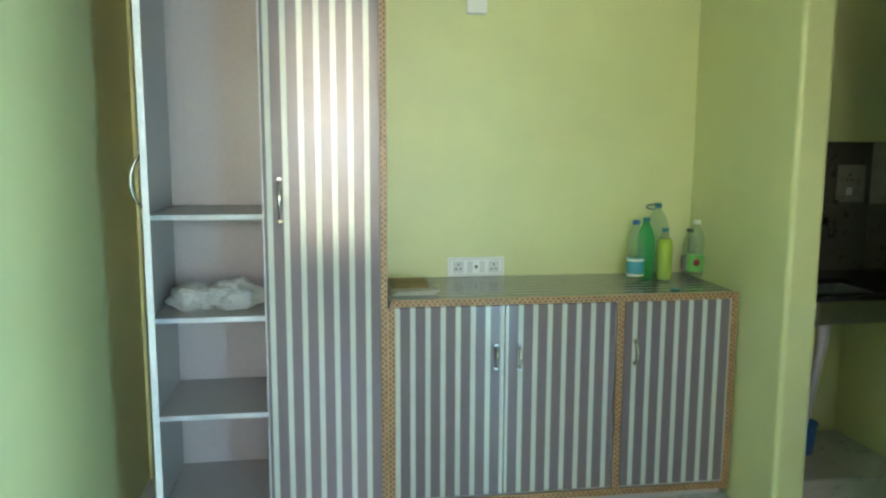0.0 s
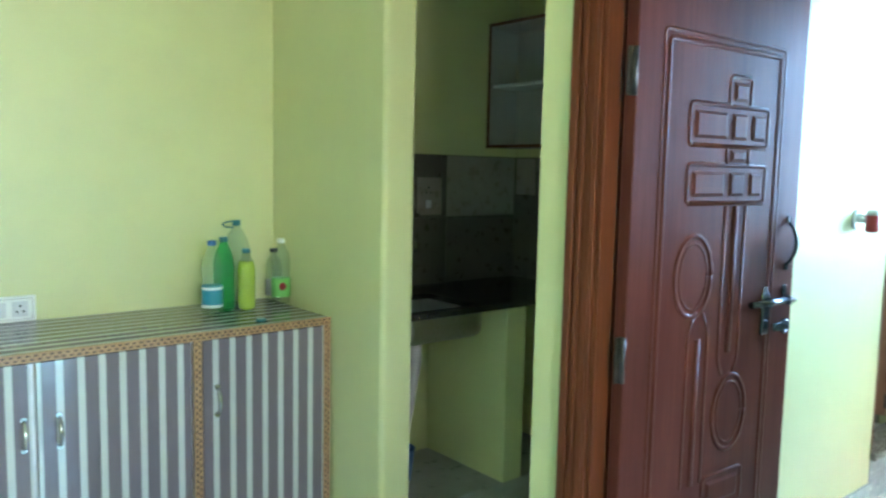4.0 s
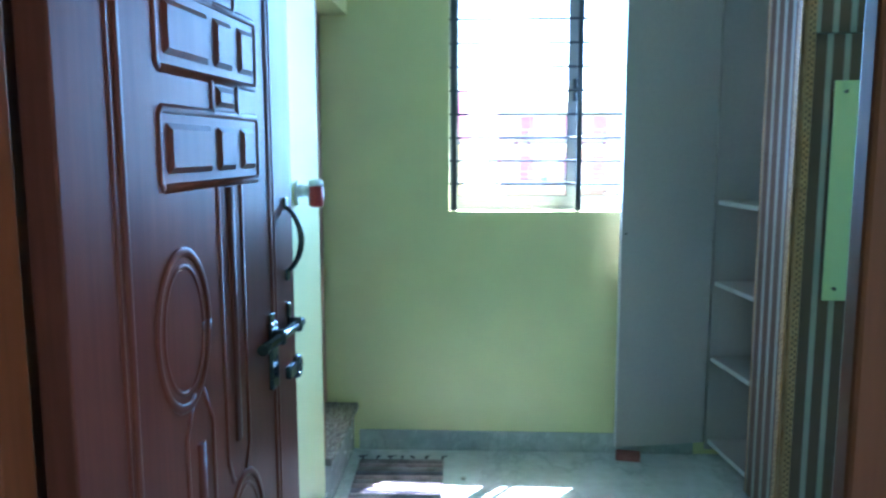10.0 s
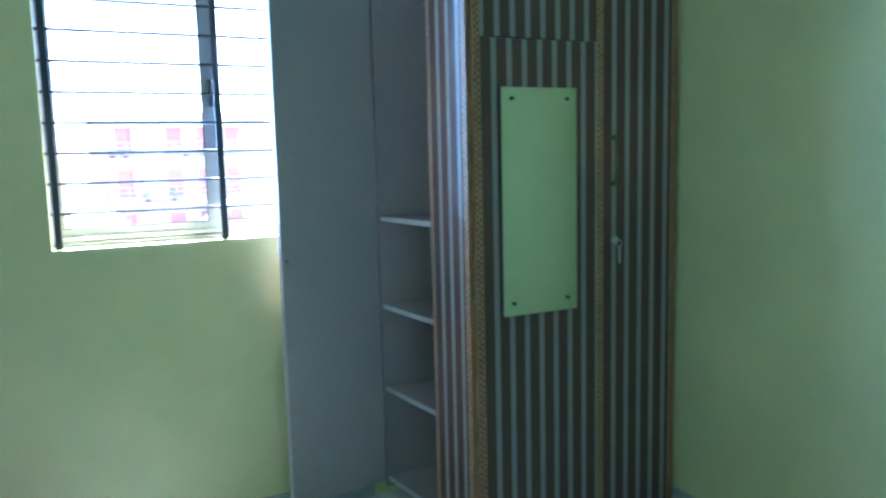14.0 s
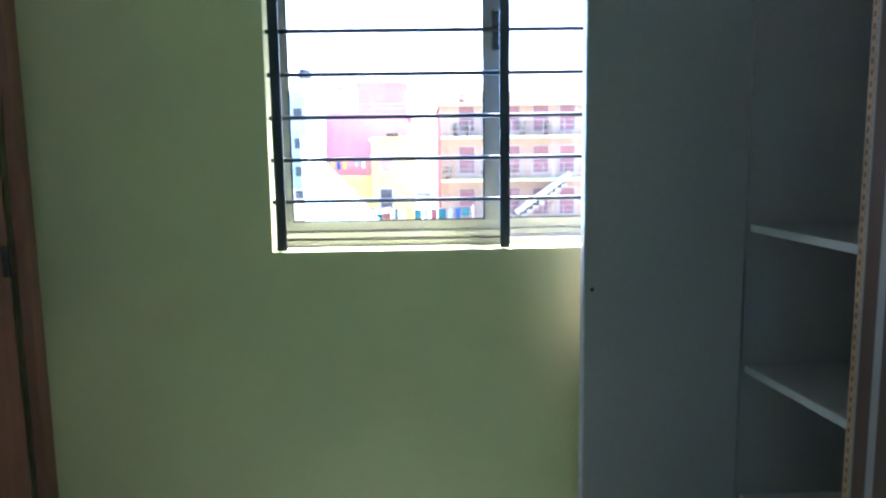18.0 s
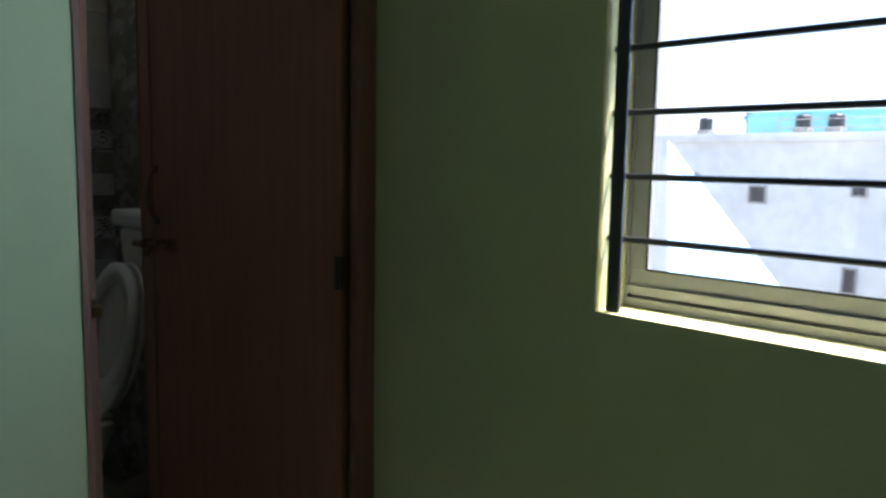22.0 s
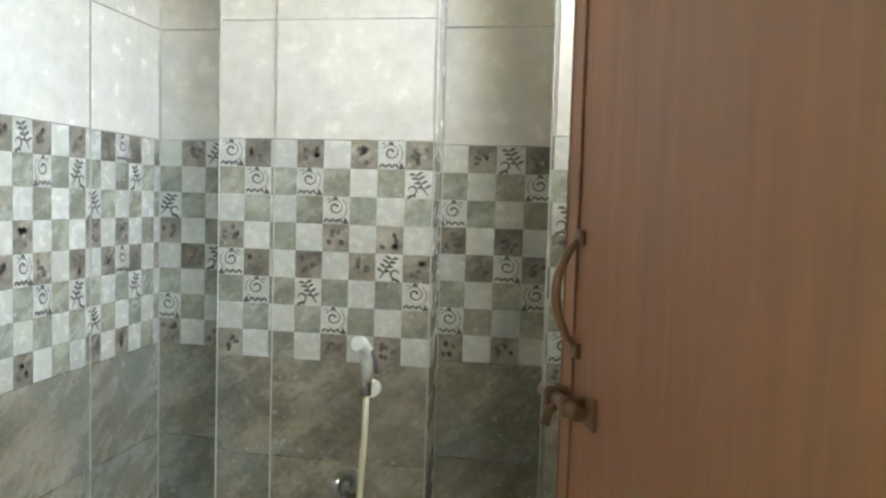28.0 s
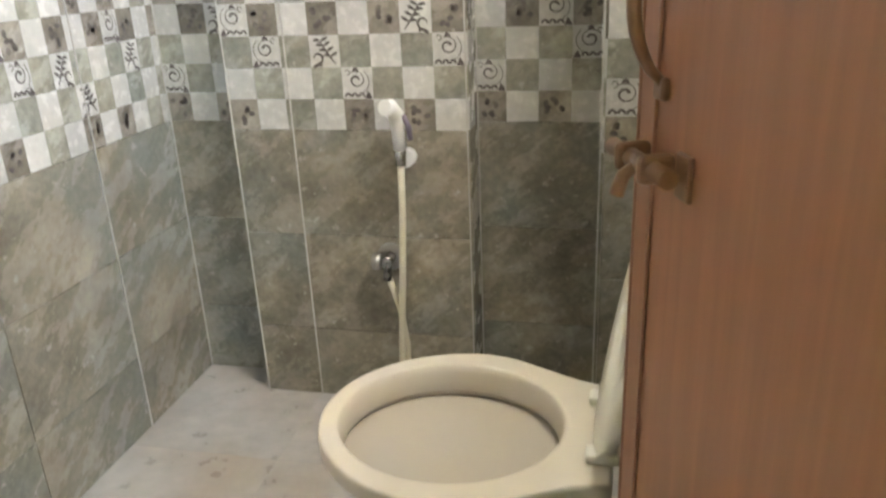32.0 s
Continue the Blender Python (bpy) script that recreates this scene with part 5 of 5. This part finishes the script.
# ---- bathroom: toilet ----
def egg(k, a_front, half, back, back_half, n=48):
    """A point of the rim's outline: round in front (-x), tapering to a straight back."""
    a = 2 * math.pi * k / n
    c, s = math.cos(a), math.sin(a)
    if c <= 0:
        return a_front * c, half * s
    x = back * min(1.0, c * 1.25)
    t = x / back
    w = half + (back_half - half) * (t * t * (3 - 2 * t))
    if c * 1.25 < 1.0:
        return x, w * (1 if s > 0 else -1)
    return back, back_half * s / math.sqrt(1 - 0.64)


def toilet():
    t = thing("toilet", pose(2.260, -0.575, Z0), "ivory ceramic toilet with its seat raised", "toilet")
    n = 48
    sections = ((0.0, 0.62, 0.60, 0.03), (0.03, 0.60, 0.56, 0.03), (0.16, 0.58, 0.50, 0.04), (0.28, 0.66, 0.58, 0.035), (0.35, 0.79, 0.74, 0.02), (0.405, 0.905, 0.89, 0.006), (0.426, 0.95, 0.945, 0.0),
                (0.430, 0.978, 0.976, 0.0), (0.434, 0.994, 0.994, 0.0), (0.440, 1.0, 1.0, 0.0), (0.457, 1.0, 1.0, 0.0), (0.4632, 0.996, 0.996, 0.0), (0.465, 0.984, 0.982, 0.0), (0.4653, 0.97, 0.966, 0.0))
    bm = bmesh.new()
    rings = []
    for z, fx, fy, sx in sections:
        rings.append([bm.verts.new((egg(k, 0.235, 0.208, 0.225, 0.13, n)[0] * fx + sx, egg(k, 0.235, 0.208, 0.225, 0.13, n)[1] * fy, z)) for k in range(n)])
    inner = ((0.4653, 0.186, 0.168), (0.465, 0.1815, 0.1635), (0.462, 0.178, 0.160), (0.45, 0.1765, 0.1585), (0.417, 0.172, 0.154), (0.414, 0.1735, 0.1555), (0.413, 0.180, 0.162), (0.395, 0.181, 0.163), (0.34, 0.140, 0.122), (0.30, 0.10, 0.085))
    for z, a, b in inner:
        rings.append([bm.verts.new((-0.026 + a * math.cos(2 * math.pi * k / n), b * math.sin(2 * math.pi * k / n), z)) for k in range(n)])
    for r0, r1 in zip(rings, rings[1:]):
        for k in range(n):
            bm.faces.new((r0[k], r0[(k + 1) % n], r1[(k + 1) % n], r1[k])).smooth = True
    bm.faces.new(rings[0][::-1])
    bm.faces.new(rings[-1])
    part("bowl", bm, "ceramic", t)
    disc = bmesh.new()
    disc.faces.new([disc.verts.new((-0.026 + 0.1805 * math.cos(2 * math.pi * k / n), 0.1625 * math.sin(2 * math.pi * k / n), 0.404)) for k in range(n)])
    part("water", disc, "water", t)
    part("trap", tube([(0.02, -0.04, 0.20), (0.11, -0.085, 0.25), (0.18, -0.075, 0.21), (0.26, -0.03, 0.16), (0.36, 0, 0.16), (0.486, 0, 0.16)], [0.10, 0.095, 0.09, 0.08, 0.075, 0.075], 20), "ceramic", t, "ceramic outlet trap")
    for name, r0, lean, x0, hole in (("seat", 0.172, 12.0, 0.196, True), ("lid", 0.174, 13.5, 0.219, False)):
        bm = bmesh.new()
        outer = [(0.185 * math.cos(2 * math.pi * k / n) * (r0 / 0.185), 0.215 + 0.215 * math.sin(2 * math.pi * k / n)) for k in range(n)]
        th = 0.017 if hole else 0.012
        if hole:
            innr = [(0.118 * math.cos(2 * math.pi * k / n), 0.238 + 0.140 * math.sin(2 * math.pi * k / n)) for k in range(n)]
            loops = [[bm.verts.new((x, y, z)) for y, z in ring] for x, ring in ((0, outer), (th, outer), (th, innr), (0, innr))]
            for a, b in zip(loops, loops[1:] + loops[:1]):
                for k in range(n):
                    bm.faces.new((a[k], a[(k + 1) % n], b[(k + 1) % n], b[k])).smooth = True
        else:
            loops = [[bm.verts.new((x, y * f, 0.215 + (z - 0.215) * f)) for y, z in outer] for x, f in ((0, 0.97), (th * 0.4, 1.0), (th, 0.96))]
            for a, b in zip(loops, loops[1:]):
                for k in range(n):
                    bm.faces.new((a[k], a[(k + 1) % n], b[(k + 1) % n], b[k])).smooth = True
            bm.faces.new(loops[0][::-1])
            bm.faces.new(loops[-1])
        bmesh.ops.recalc_face_normals(bm, faces=bm.faces)
        part(name, bm, "seat_white", t, "raised cream plastic " + name, pose(x0, -0.022, 0.472, 0, lean, 0))
    for y in (-0.075, 0.075):
        hg = part("seat_hinge", box(0.186, 0.232, y - 0.016, y + 0.016, 0.4655, 0.481, 0.005), "seat_white", t)
        part("hinge_pin", tube([(0.208, y - 0.026, 0.484), (0.208, y + 0.026, 0.484)], 0.007, 12), "seat_white", hg)
    return t


toilet()


def cistern():
    c = thing("flush_cistern", pose(2.7435, -0.58, 0.80), "white plastic flush cistern on the wall behind the toilet", "cistern")
    tank = box(-0.125, 0.0, -0.165, 0.165, 0.0, 0.36, 0.02)
    for v in tank.verts:
        if v.co.z < 0.1:
            v.co.x, v.co.y = v.co.x * 0.8, v.co.y * 0.88
    part("tank", tank, "seat_white", c)
    part("lid", box(-0.142, 0.0, -0.178, 0.178, 0.362, 0.412, 0.012), "seat_white", c)
    part("push_button", lathe(((0.022, 0.0), (0.022, 0.006), (0.018, 0.009)), 20), "chrome", c, "round chrome push button", pose(-0.07, 0, 0.412))
    part("flush_pipe", tube([(-0.055, 0, 0.0), (-0.055, 0, -0.18), (-0.06, 0, -0.27)], 0.02, 14), "seat_white", c)
    return c


cistern()
hf = thing("health_faucet", pose(0, 0, 0), "white hand spray hanging from a hook on a cream hose", "hand spray")
part("hook", tube([(1.984, 0.1695, 0.872), (1.984, 0.140, 0.872)], 0.022, 18), "white", hf)
part("collar", tube([(1.978, 0.118, 0.862), (1.978, 0.122, 0.905)], [0.013, 0.014], 14), "chrome", hf)
part("spray_head", tube([(1.978, 0.120, 0.90), (1.977, 0.118, 0.95), (1.975, 0.110, 0.985), (1.968, 0.085, 1.005), (1.962, 0.070, 1.008)], [0.015, 0.016, 0.019, 0.021, 0.019], 16), "white", hf)
part("trigger", tube([(1.993, 0.108, 0.985), (2.005, 0.110, 0.955), (2.006, 0.114, 0.925)], [0.006, 0.007, 0.006], 10), "trigger", hf, "mauve-grey trigger lever")
hose = [(1.978, 0.118, 0.865), (1.975, 0.118, 0.75), (1.966, 0.120, 0.60), (1.955, 0.122, 0.45), (1.948, 0.124, 0.33), (1.944, 0.128, 0.25), (1.947, 0.145, 0.222), (1.952, 0.156, 0.25), (1.955, 0.156, 0.36), (1.945, 0.148, 0.47), (1.926, 0.127, 0.565)]
part("hose", tube(hose, 0.0085, 12), "cream", hf, "cream plastic hose")
vv = thing("angle_valve", pose(1.924, 0.1695, 0.61), "chrome angle valve on the tiled wall", "valve")
part("flange", tube([(0, 0, 0), (0, -0.008, 0)], 0.036, 24), "sink_steel", vv)
part("body", tube([(0, -0.008, 0), (0, -0.055, 0)], 0.014, 16), "dull_chrome", vv)
part("knob", lathe(((0.014, 0), (0.02, 0.004), (0.02, 0.022), (0.014, 0.026)), 16), "sink_steel", vv, "", pose(-0.012, -0.045, 0.0, 0, -90))
part("outlet", tube([(0, -0.045, 0), (0, -0.045, -0.05)], 0.0105, 12), "dull_chrome", vv)

# ---- outside ----
GZ = -9.5
indoors = set(scene.objects)
structure("ground", boxes(((-400, 900), (-600, 600), (GZ - 0.5, GZ))), "ground", "dusty ground far below the window", "ground")


def house(name, label, x0, x1, y0, y1, z1, material, openings=(), parapet=0.35, bands=()):
    """A block with its openings on the side towards -x. openings: y, z, width, height, material."""
    turn = -0.0165 * x0  # the street lies turned by about a degree
    y0, y1, openings = y0 + turn, y1 + turn, [(o[0] + turn, *o[1:]) for o in openings]
    h = thing(name, pose((x0 + x1) / 2, (y0 + y1) / 2, GZ), label, "building", "houses outside the window")
    c = Matrix.Translation((-(x0 + x1) / 2, -(y0 + y1) / 2, -GZ))
    part("wall", box(x0, x1, y0, y1, GZ, z1), material, h, "", c)
    part("roof", joined(boxes(((x0 - 0.1, x1 + 0.1), (y0 - 0.1, y1 + 0.1), (z1, z1 + 0.12)), ((x0, x0 + 0.12), (y0, y1), (z1 + 0.12, z1 + parapet)), ((x0 + 0.12, x1), (y0, y0 + 0.12), (z1 + 0.12, z1 + parapet)), ((x0 + 0.12, x1), (y1 - 0.12, y1), (z1 + 0.12, z1 + parapet)))), material, h, "", c)
    for y, z, w, hh, mm in openings:
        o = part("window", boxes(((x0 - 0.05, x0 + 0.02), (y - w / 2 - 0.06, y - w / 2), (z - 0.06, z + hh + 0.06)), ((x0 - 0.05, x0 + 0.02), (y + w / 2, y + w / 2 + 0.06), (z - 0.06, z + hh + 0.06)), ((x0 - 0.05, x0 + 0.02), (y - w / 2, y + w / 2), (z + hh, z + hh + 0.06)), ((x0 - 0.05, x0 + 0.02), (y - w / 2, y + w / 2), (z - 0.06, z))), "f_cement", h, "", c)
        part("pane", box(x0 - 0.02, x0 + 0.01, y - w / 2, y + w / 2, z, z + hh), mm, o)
    for z, out, mm in bands:
        bal = part("balcony", box(x0 - out, x0 - 0.001, y0, y1, z, z + 0.14), mm, h, "pale green balcony slab with a rail", c)
        part("rail", joined(boxes(*(((x0 - out, x0 - out + 0.03), (y0, y1), (z + k, z + k + 0.025)) for k in (0.35, 0.6, 0.85)), *(((x0 - out, x0 - out + 0.03), (y0 + 0.5 * k, y0 + 0.5 * k + 0.03), (z + 0.14, z + 0.85)) for k in range(int((y1 - y0) / 0.5) + 1)))), "f_cement", bal)
    return h


def water_tank(x, y, z, r, hh, stand=0.0):
    t = thing("water_tank", pose(x, y - 0.0165 * x, z), "black plastic rooftop water tank on a stand", "water tank", "rooftop tanks")
    if stand:
        part("stand", boxes(*(((a - 0.05, a + 0.05), (b - 0.05, b + 0.05), (0, stand)) for a in (-r * 0.7, r * 0.7) for b in (-r * 0.7, r * 0.7)), ((-r, r), (-r, r), (stand, stand + 0.08))), "f_cement", t)
    s = stand + (0.08 if stand else 0)
    part("tank", lathe([(r * (1.0 if k % 2 else 0.965), s + hh * k / 10) for k in range(9)] + [(r * 0.8, s + hh * 0.9), (r * 0.3, s + hh * 0.97), (r * 0.28, s + hh)], 20), "tank", t)
    return t


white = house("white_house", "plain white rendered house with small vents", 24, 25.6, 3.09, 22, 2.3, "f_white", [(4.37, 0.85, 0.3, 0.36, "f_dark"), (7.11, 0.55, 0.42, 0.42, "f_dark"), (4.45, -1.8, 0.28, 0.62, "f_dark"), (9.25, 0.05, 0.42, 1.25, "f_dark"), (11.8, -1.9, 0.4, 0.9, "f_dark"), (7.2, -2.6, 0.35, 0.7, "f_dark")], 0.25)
house("cyan_house", "bright cyan painted house behind the white one", 26.2, 28.3, 2.82, 8.6, 3.05, "f_cyan", [(3.35, 2.15, 0.26, 0.45, "f_white"), (3.75, 2.15, 0.26, 0.45, "f_white"), (3.3, -1.2, 0.5, 0.8, "f_dark")], 0.25)
house("grey_blue_house", "pale blue-grey house with small dark windows", 33, 40, 2.99, 8.5, 3.4, "f_grey", [(3.3, 1.35, 0.36, 0.42, "f_dark"), (3.35, -0.95, 0.4, 0.55, "f_dark"), (3.3, 2.6, 0.36, 0.4, "f_dark"), (3.3, 0.2, 0.36, 0.4, "f_dark")], 0.3)
house("pink_house", "pink painted house with an upper room", 40, 52, -1.0, 4.75, 2.85, "f_pink", [(-0.2, 1.1, 0.6, 0.9, "f_dark")], 0.25)
house("pink_upper_room", "pink rooftop room on the pink house", 44, 51, -0.75, 1.95, 4.7, "f_pink", [], 0.2)
house("yellow_house", "yellow painted house with an awning", 36, 39.5, -1.4, 0.55, 1.6, "f_yellow", [(-0.1, 0.25, 0.45, 0.7, "f_pink"), (-0.1, -1.4, 0.5, 0.8, "f_dark")], 0.2)
house("yellow_terrace", "low yellow terrace wall", 36.5, 39.4, 0.57, 3.95, -0.35, "f_yellow", [(2.3, -1.4, 0.6, 0.7, "f_dark")], 0.38)
brown_doors = [(y, z, 0.72, 1.25, "f_door" if k != 1 else "f_white") for z in (2.0, 0.02, -2.02) for k, y in enumerate((-3.9, -5.05, -6.1, -7.5, -8.8))]
brown = house("brown_house", "brown brick apartment house with pale green balconies and maroon doors", 38, 48, -10.5, -2.65, 3.2, "f_brown", brown_doors, 0.72, [(1.66, 0.9, "f_green"), (-0.38, 0.9, "f_green"), (-2.4, 0.9, "f_green"), (3.22, 0.7, "f_green")])
house("terrace_house", "low cement house with a flat terrace", 20.3, 23.4, -0.25, 2.05, -0.26, "f_cream", [(0.3, -1.5, 0.5, 0.5, "f_dark"), (1.4, -1.5, 0.5, 0.5, "f_dark")], 0.12)
house("cement_house", "grey cement house with washing on its roof", 26, 33, -4.4, 0.3, -2.1, "f_cement", [(-0.9, -3.6, 0.6, 0.7, "f_dark")], 0.3)
house("cream_house", "cream house beyond the roofs", 27, 34, -11.5, -4.6, -2.9, "f_cream", [(-6, -4.6, 0.8, 0.9, "f_dark"), (-9, -4.6, 0.8, 0.9, "f_dark")], 0.3)
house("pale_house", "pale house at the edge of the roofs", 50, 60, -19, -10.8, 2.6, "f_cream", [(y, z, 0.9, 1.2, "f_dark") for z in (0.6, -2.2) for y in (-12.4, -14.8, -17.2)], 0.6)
water_tank(21.2, 0.33, -0.14, 0.29, 0.62)
water_tank(41.5, 4.35, 3.0, 0.32, 0.55, 1.8)
water_tank(27.2, 3.95, 3.17, 0.2, 0.4, 0.3)
water_tank(27.2, 3.5, 3.17, 0.2, 0.4, 0.3)
for y in (6.3, 5.4, 9.3, 12.1, 15.5):
    water_tank(24.9, y, 2.42, 0.22, 0.42, 0.2)
ts = thing("roof_shed", pose(42.4, 2.0, 2.97), "leaning tin shed of thin posts on a pink roof", "shed")
for x, y in ((0, 0), (0, 1.25), (1.2, 0), (1.2, 1.25)):
    part("post", tube([(x, y, 0), (x, y, 1.5)], 0.04, 6), "f_dark", ts)
part("tin_roof", box(-0.3, 1.5, -0.3, 1.5, 1.5, 1.54), "f_grey", ts)
part("brace", tube([(0, 0, 0.05), (0, 1.25, 1.4)], 0.035, 6), "f_dark", ts)
sf = thing("outside_stair", pose(37.05, -6.8, -2.2), "pale outside stair with a sloping parapet", "stair")
part("parapet", tube([(0, 0, 0.35), (0, -2.6, 2.2)], 0.16, 4), "f_white", sf)
for k in range(9):
    part("step", box(0.03, 0.84, -0.3 - 0.27 * k, -0.02 - 0.27 * k, 0.2 * k - 0.1, 0.2 * k + 0.08), "f_cement", sf)
def garment(y, z, w, hh, k):
    bm = bmesh.new()
    cols = [[bm.verts.new((0.03 * math.sin(5 * i + k), y - w / 2 + w * i / 4, z - hh * j / 3 + 0.02 * math.sin(3 * i))) for i in range(5)] for j in range(4)]
    for a, b in zip(cols, cols[1:]):
        for i in range(4):
            bm.faces.new((a[i], a[i + 1], b[i + 1], b[i]))
    bmesh.ops.solidify(bm, geom=list(bm.faces), thickness=0.01)
    return bm


rnd = random.Random(9)
CLOTHS = ("f_pink", "f_cyan", "f_white", "red", "f_yellow", "cap_blue", "f_door", "f_white", "f_grey", "cap_teal")


def washing_line(x, y, z, half, n, post=0.95, size=(0.16, 0.28, 0.3, 0.65)):
    """A sagging line between two posts that stand on z, hung with n garments."""
    wl = thing("washing_line", pose(x, y, z), "line of mixed coloured washing across a roof", "washing line", "washing on the roofs")
    part("line", tube([(0, -half, post), (0, 0, post - 0.09), (0, half, post)], 0.012, 6), "f_dark", wl)
    for s in (-half, half):
        part("post", tube([(0, s, 0), (0, s, post + 0.05)], 0.03, 8), "f_cement", wl)
    for k in range(n):
        s = -half * 0.94 + 1.88 * half * (k + 0.5) / n
        part("garment", garment(s, post - 0.085 + 0.07 * (s / half) ** 2, rnd.uniform(size[0], size[1]), rnd.uniform(size[2], size[3]), k), rnd.choice(CLOTHS), wl)
    return wl


washing_line(26.4, -2.4, -1.965, 2.1, 16)
washing_line(28.6, -2.2, -1.965, 2.0, 13, 1.15)
washing_line(27.6, -6.6, -2.77, 1.9, 14, 1.3)
washing_line(37.3, 1.6, -0.22, 1.4, 9, 1.0, (0.12, 0.22, 0.25, 0.4))


def leafy(name, x, y, z, r, n, seed, label):
    """A potted or rooftop plant: short stem and many small leaf blades."""
    t = thing(name, pose(x, y, z), label, "plant", "plants on the roofs")
    part("pot", lathe(((r * 0.35, 0), (r * 0.45, r * 0.5), (r * 0.4, r * 0.5))), "red_cloth", t)
    part("stem", tube([(0, 0, r * 0.45), (0.02, 0.01, r * 1.2)], r * 0.06, 6), "f_door", t)
    rn = random.Random(seed)
    bm = bmesh.new()
    for _ in range(n):
        p = Vector((rn.gauss(0, r * 0.42), rn.gauss(0, r * 0.42), r * 1.3 + rn.gauss(0, r * 0.4)))
        d = Vector((rn.uniform(-1, 1), rn.uniform(-1, 1), rn.uniform(-0.3, 1))).normalized() * r * 0.3
        s = d.orthogonal().normalized() * r * 0.1
        bm.faces.new([bm.verts.new(q) for q in (p, p + d * 0.5 + s, p + d, p + d * 0.5 - s)])
    part("foliage", bm, "leaf", t)
    return t


for k, (y, z) in enumerate(((-4.0, 1.80), (-4.6, 1.80), (-5.4, -0.24), (-7.2, 1.80), (-6.6, -0.24), (-3.6, -0.24), (-8.3, 1.80), (-4.3, 3.36), (-6.2, 3.36))):
    leafy("potted_plant", 37.55, y, z, 0.30, 70, k, "small green potted plant on a balcony")
for k, (x, y) in enumerate(((23.2, 1.6), (23.1, 0.95), (22.9, -0.35))):
    leafy("potted_plant", x, y, -0.14, 0.2, 60, 20 + k, "small green potted plant on a terrace")
for x, y, z, hh in ((24.6, 3.6, 2.42, 1.1), (24.7, 7.9, 2.42, 0.9), (27.0, 4.6, 3.17, 1.0), (45, 1.0, 4.82, 1.3), (44.5, 3.4, 2.97, 1.2), (39.4, -4.6, 3.32, 1.0)):
    an = thing("roof_antenna", pose(x, y - 0.0165 * x, z), "thin rooftop antenna with cross rods", "antenna", "rooftop antennas")
    part("mast", tube([(0, 0, 0), (0, 0, hh)], 0.02, 6), "f_dark", an)
    for k in range(4):
        part("rod", tube([(0, -0.28 + 0.03 * k, hh - 0.08 * k), (0, 0.28 - 0.03 * k, hh - 0.08 * k)], 0.01, 5), "f_dark", an)
for x0, y0, y1, z in ((24.1, 2.75, 6.4, 2.42), (26.3, 2.45, 4.6, 3.17), (40.1, -1.6, 3.4, 2.97), (20.4, -0.6, 1.7, -0.14)):
    rl = thing("roof_railing", pose(x0 + 0.3, (y0 + y1) / 2, z), "thin pipe railing along a flat roof", "railing", "roof railings")
    half = (y1 - y0) / 2
    for k in (0.28, 0.52):
        part("pipe", tube([(0, -half, k), (0, half, k)], 0.014, 6), "f_cement", rl)
    n = max(3, int(half * 2 / 0.8))
    for k in range(n + 1):
        part("post", tube([(0, -half + 2 * half * k / n, 0), (0, -half + 2 * half * k / n, 0.54)], 0.018, 6), "f_cement", rl)
sh = thing("tarpaulin", pose(27.3, -0.55, -1.98), "pale sagging tarpaulin on poles over a roof", "tarpaulin")
bm = bmesh.new()
rows = [[bm.verts.new((-0.9 + 0.3 * i, -0.8 + 0.2 * j, 1.25 - 0.10 * math.sin(math.pi * i / 6) - 0.22 * j / 8 + 0.03 * math.sin(2.1 * j + i))) for i in range(7)] for j in range(9)]
for p, q in zip(rows, rows[1:]):
    for i in range(6):
        bm.faces.new((p[i], p[i + 1], q[i + 1], q[i])).smooth = True
bmesh.ops.solidify(bm, geom=list(bm.faces), thickness=0.01)
part("sheet", bm, "f_cream", sh)
for x in (-0.88, 0.88):
    for y, top in ((-0.78, 1.26), (0.78, 1.04)):
        part("pole", tube([(x, y, 0), (x, y, top)], 0.025, 6), "f_cement", sh)
aw = thing("awning", pose(35.6, -0.25, 1.05), "small sloping corrugated awning on the yellow house", "awning")
part("sheet", boxes(*(((-0.6, 0.39), (-0.6 + 0.1 * k, -0.54 + 0.1 * k), (0.0, 0.02)) for k in range(8))), "f_cement", aw, "", pose(0, 0, 0, 0, -14, 0))
for ob in scene.objects:  # the houses opposite stand a little lower than this storey
    if ob not in indoors and not ob.parent and ob.name != "ground":
        ob.location.z -= 0.19
far_blocks = bmesh.new()
for k in range(60):
    x, y = rnd.uniform(75, 160), rnd.uniform(-90, 110)
    h = rnd.uniform(6.5, 11.6)
    b = boxes(((x, x + rnd.uniform(6, 12)), (y, y + rnd.uniform(6, 14)), (GZ, GZ + h)))
    me = bpy.data.meshes.new("piece")
    b.to_mesh(me)
    b.free()
    far_blocks.from_mesh(me)
tagged(part("distant_roofs", far_blocks, "f_white"), "hazy pale roofs of the town far off", "town", kind="stuff")
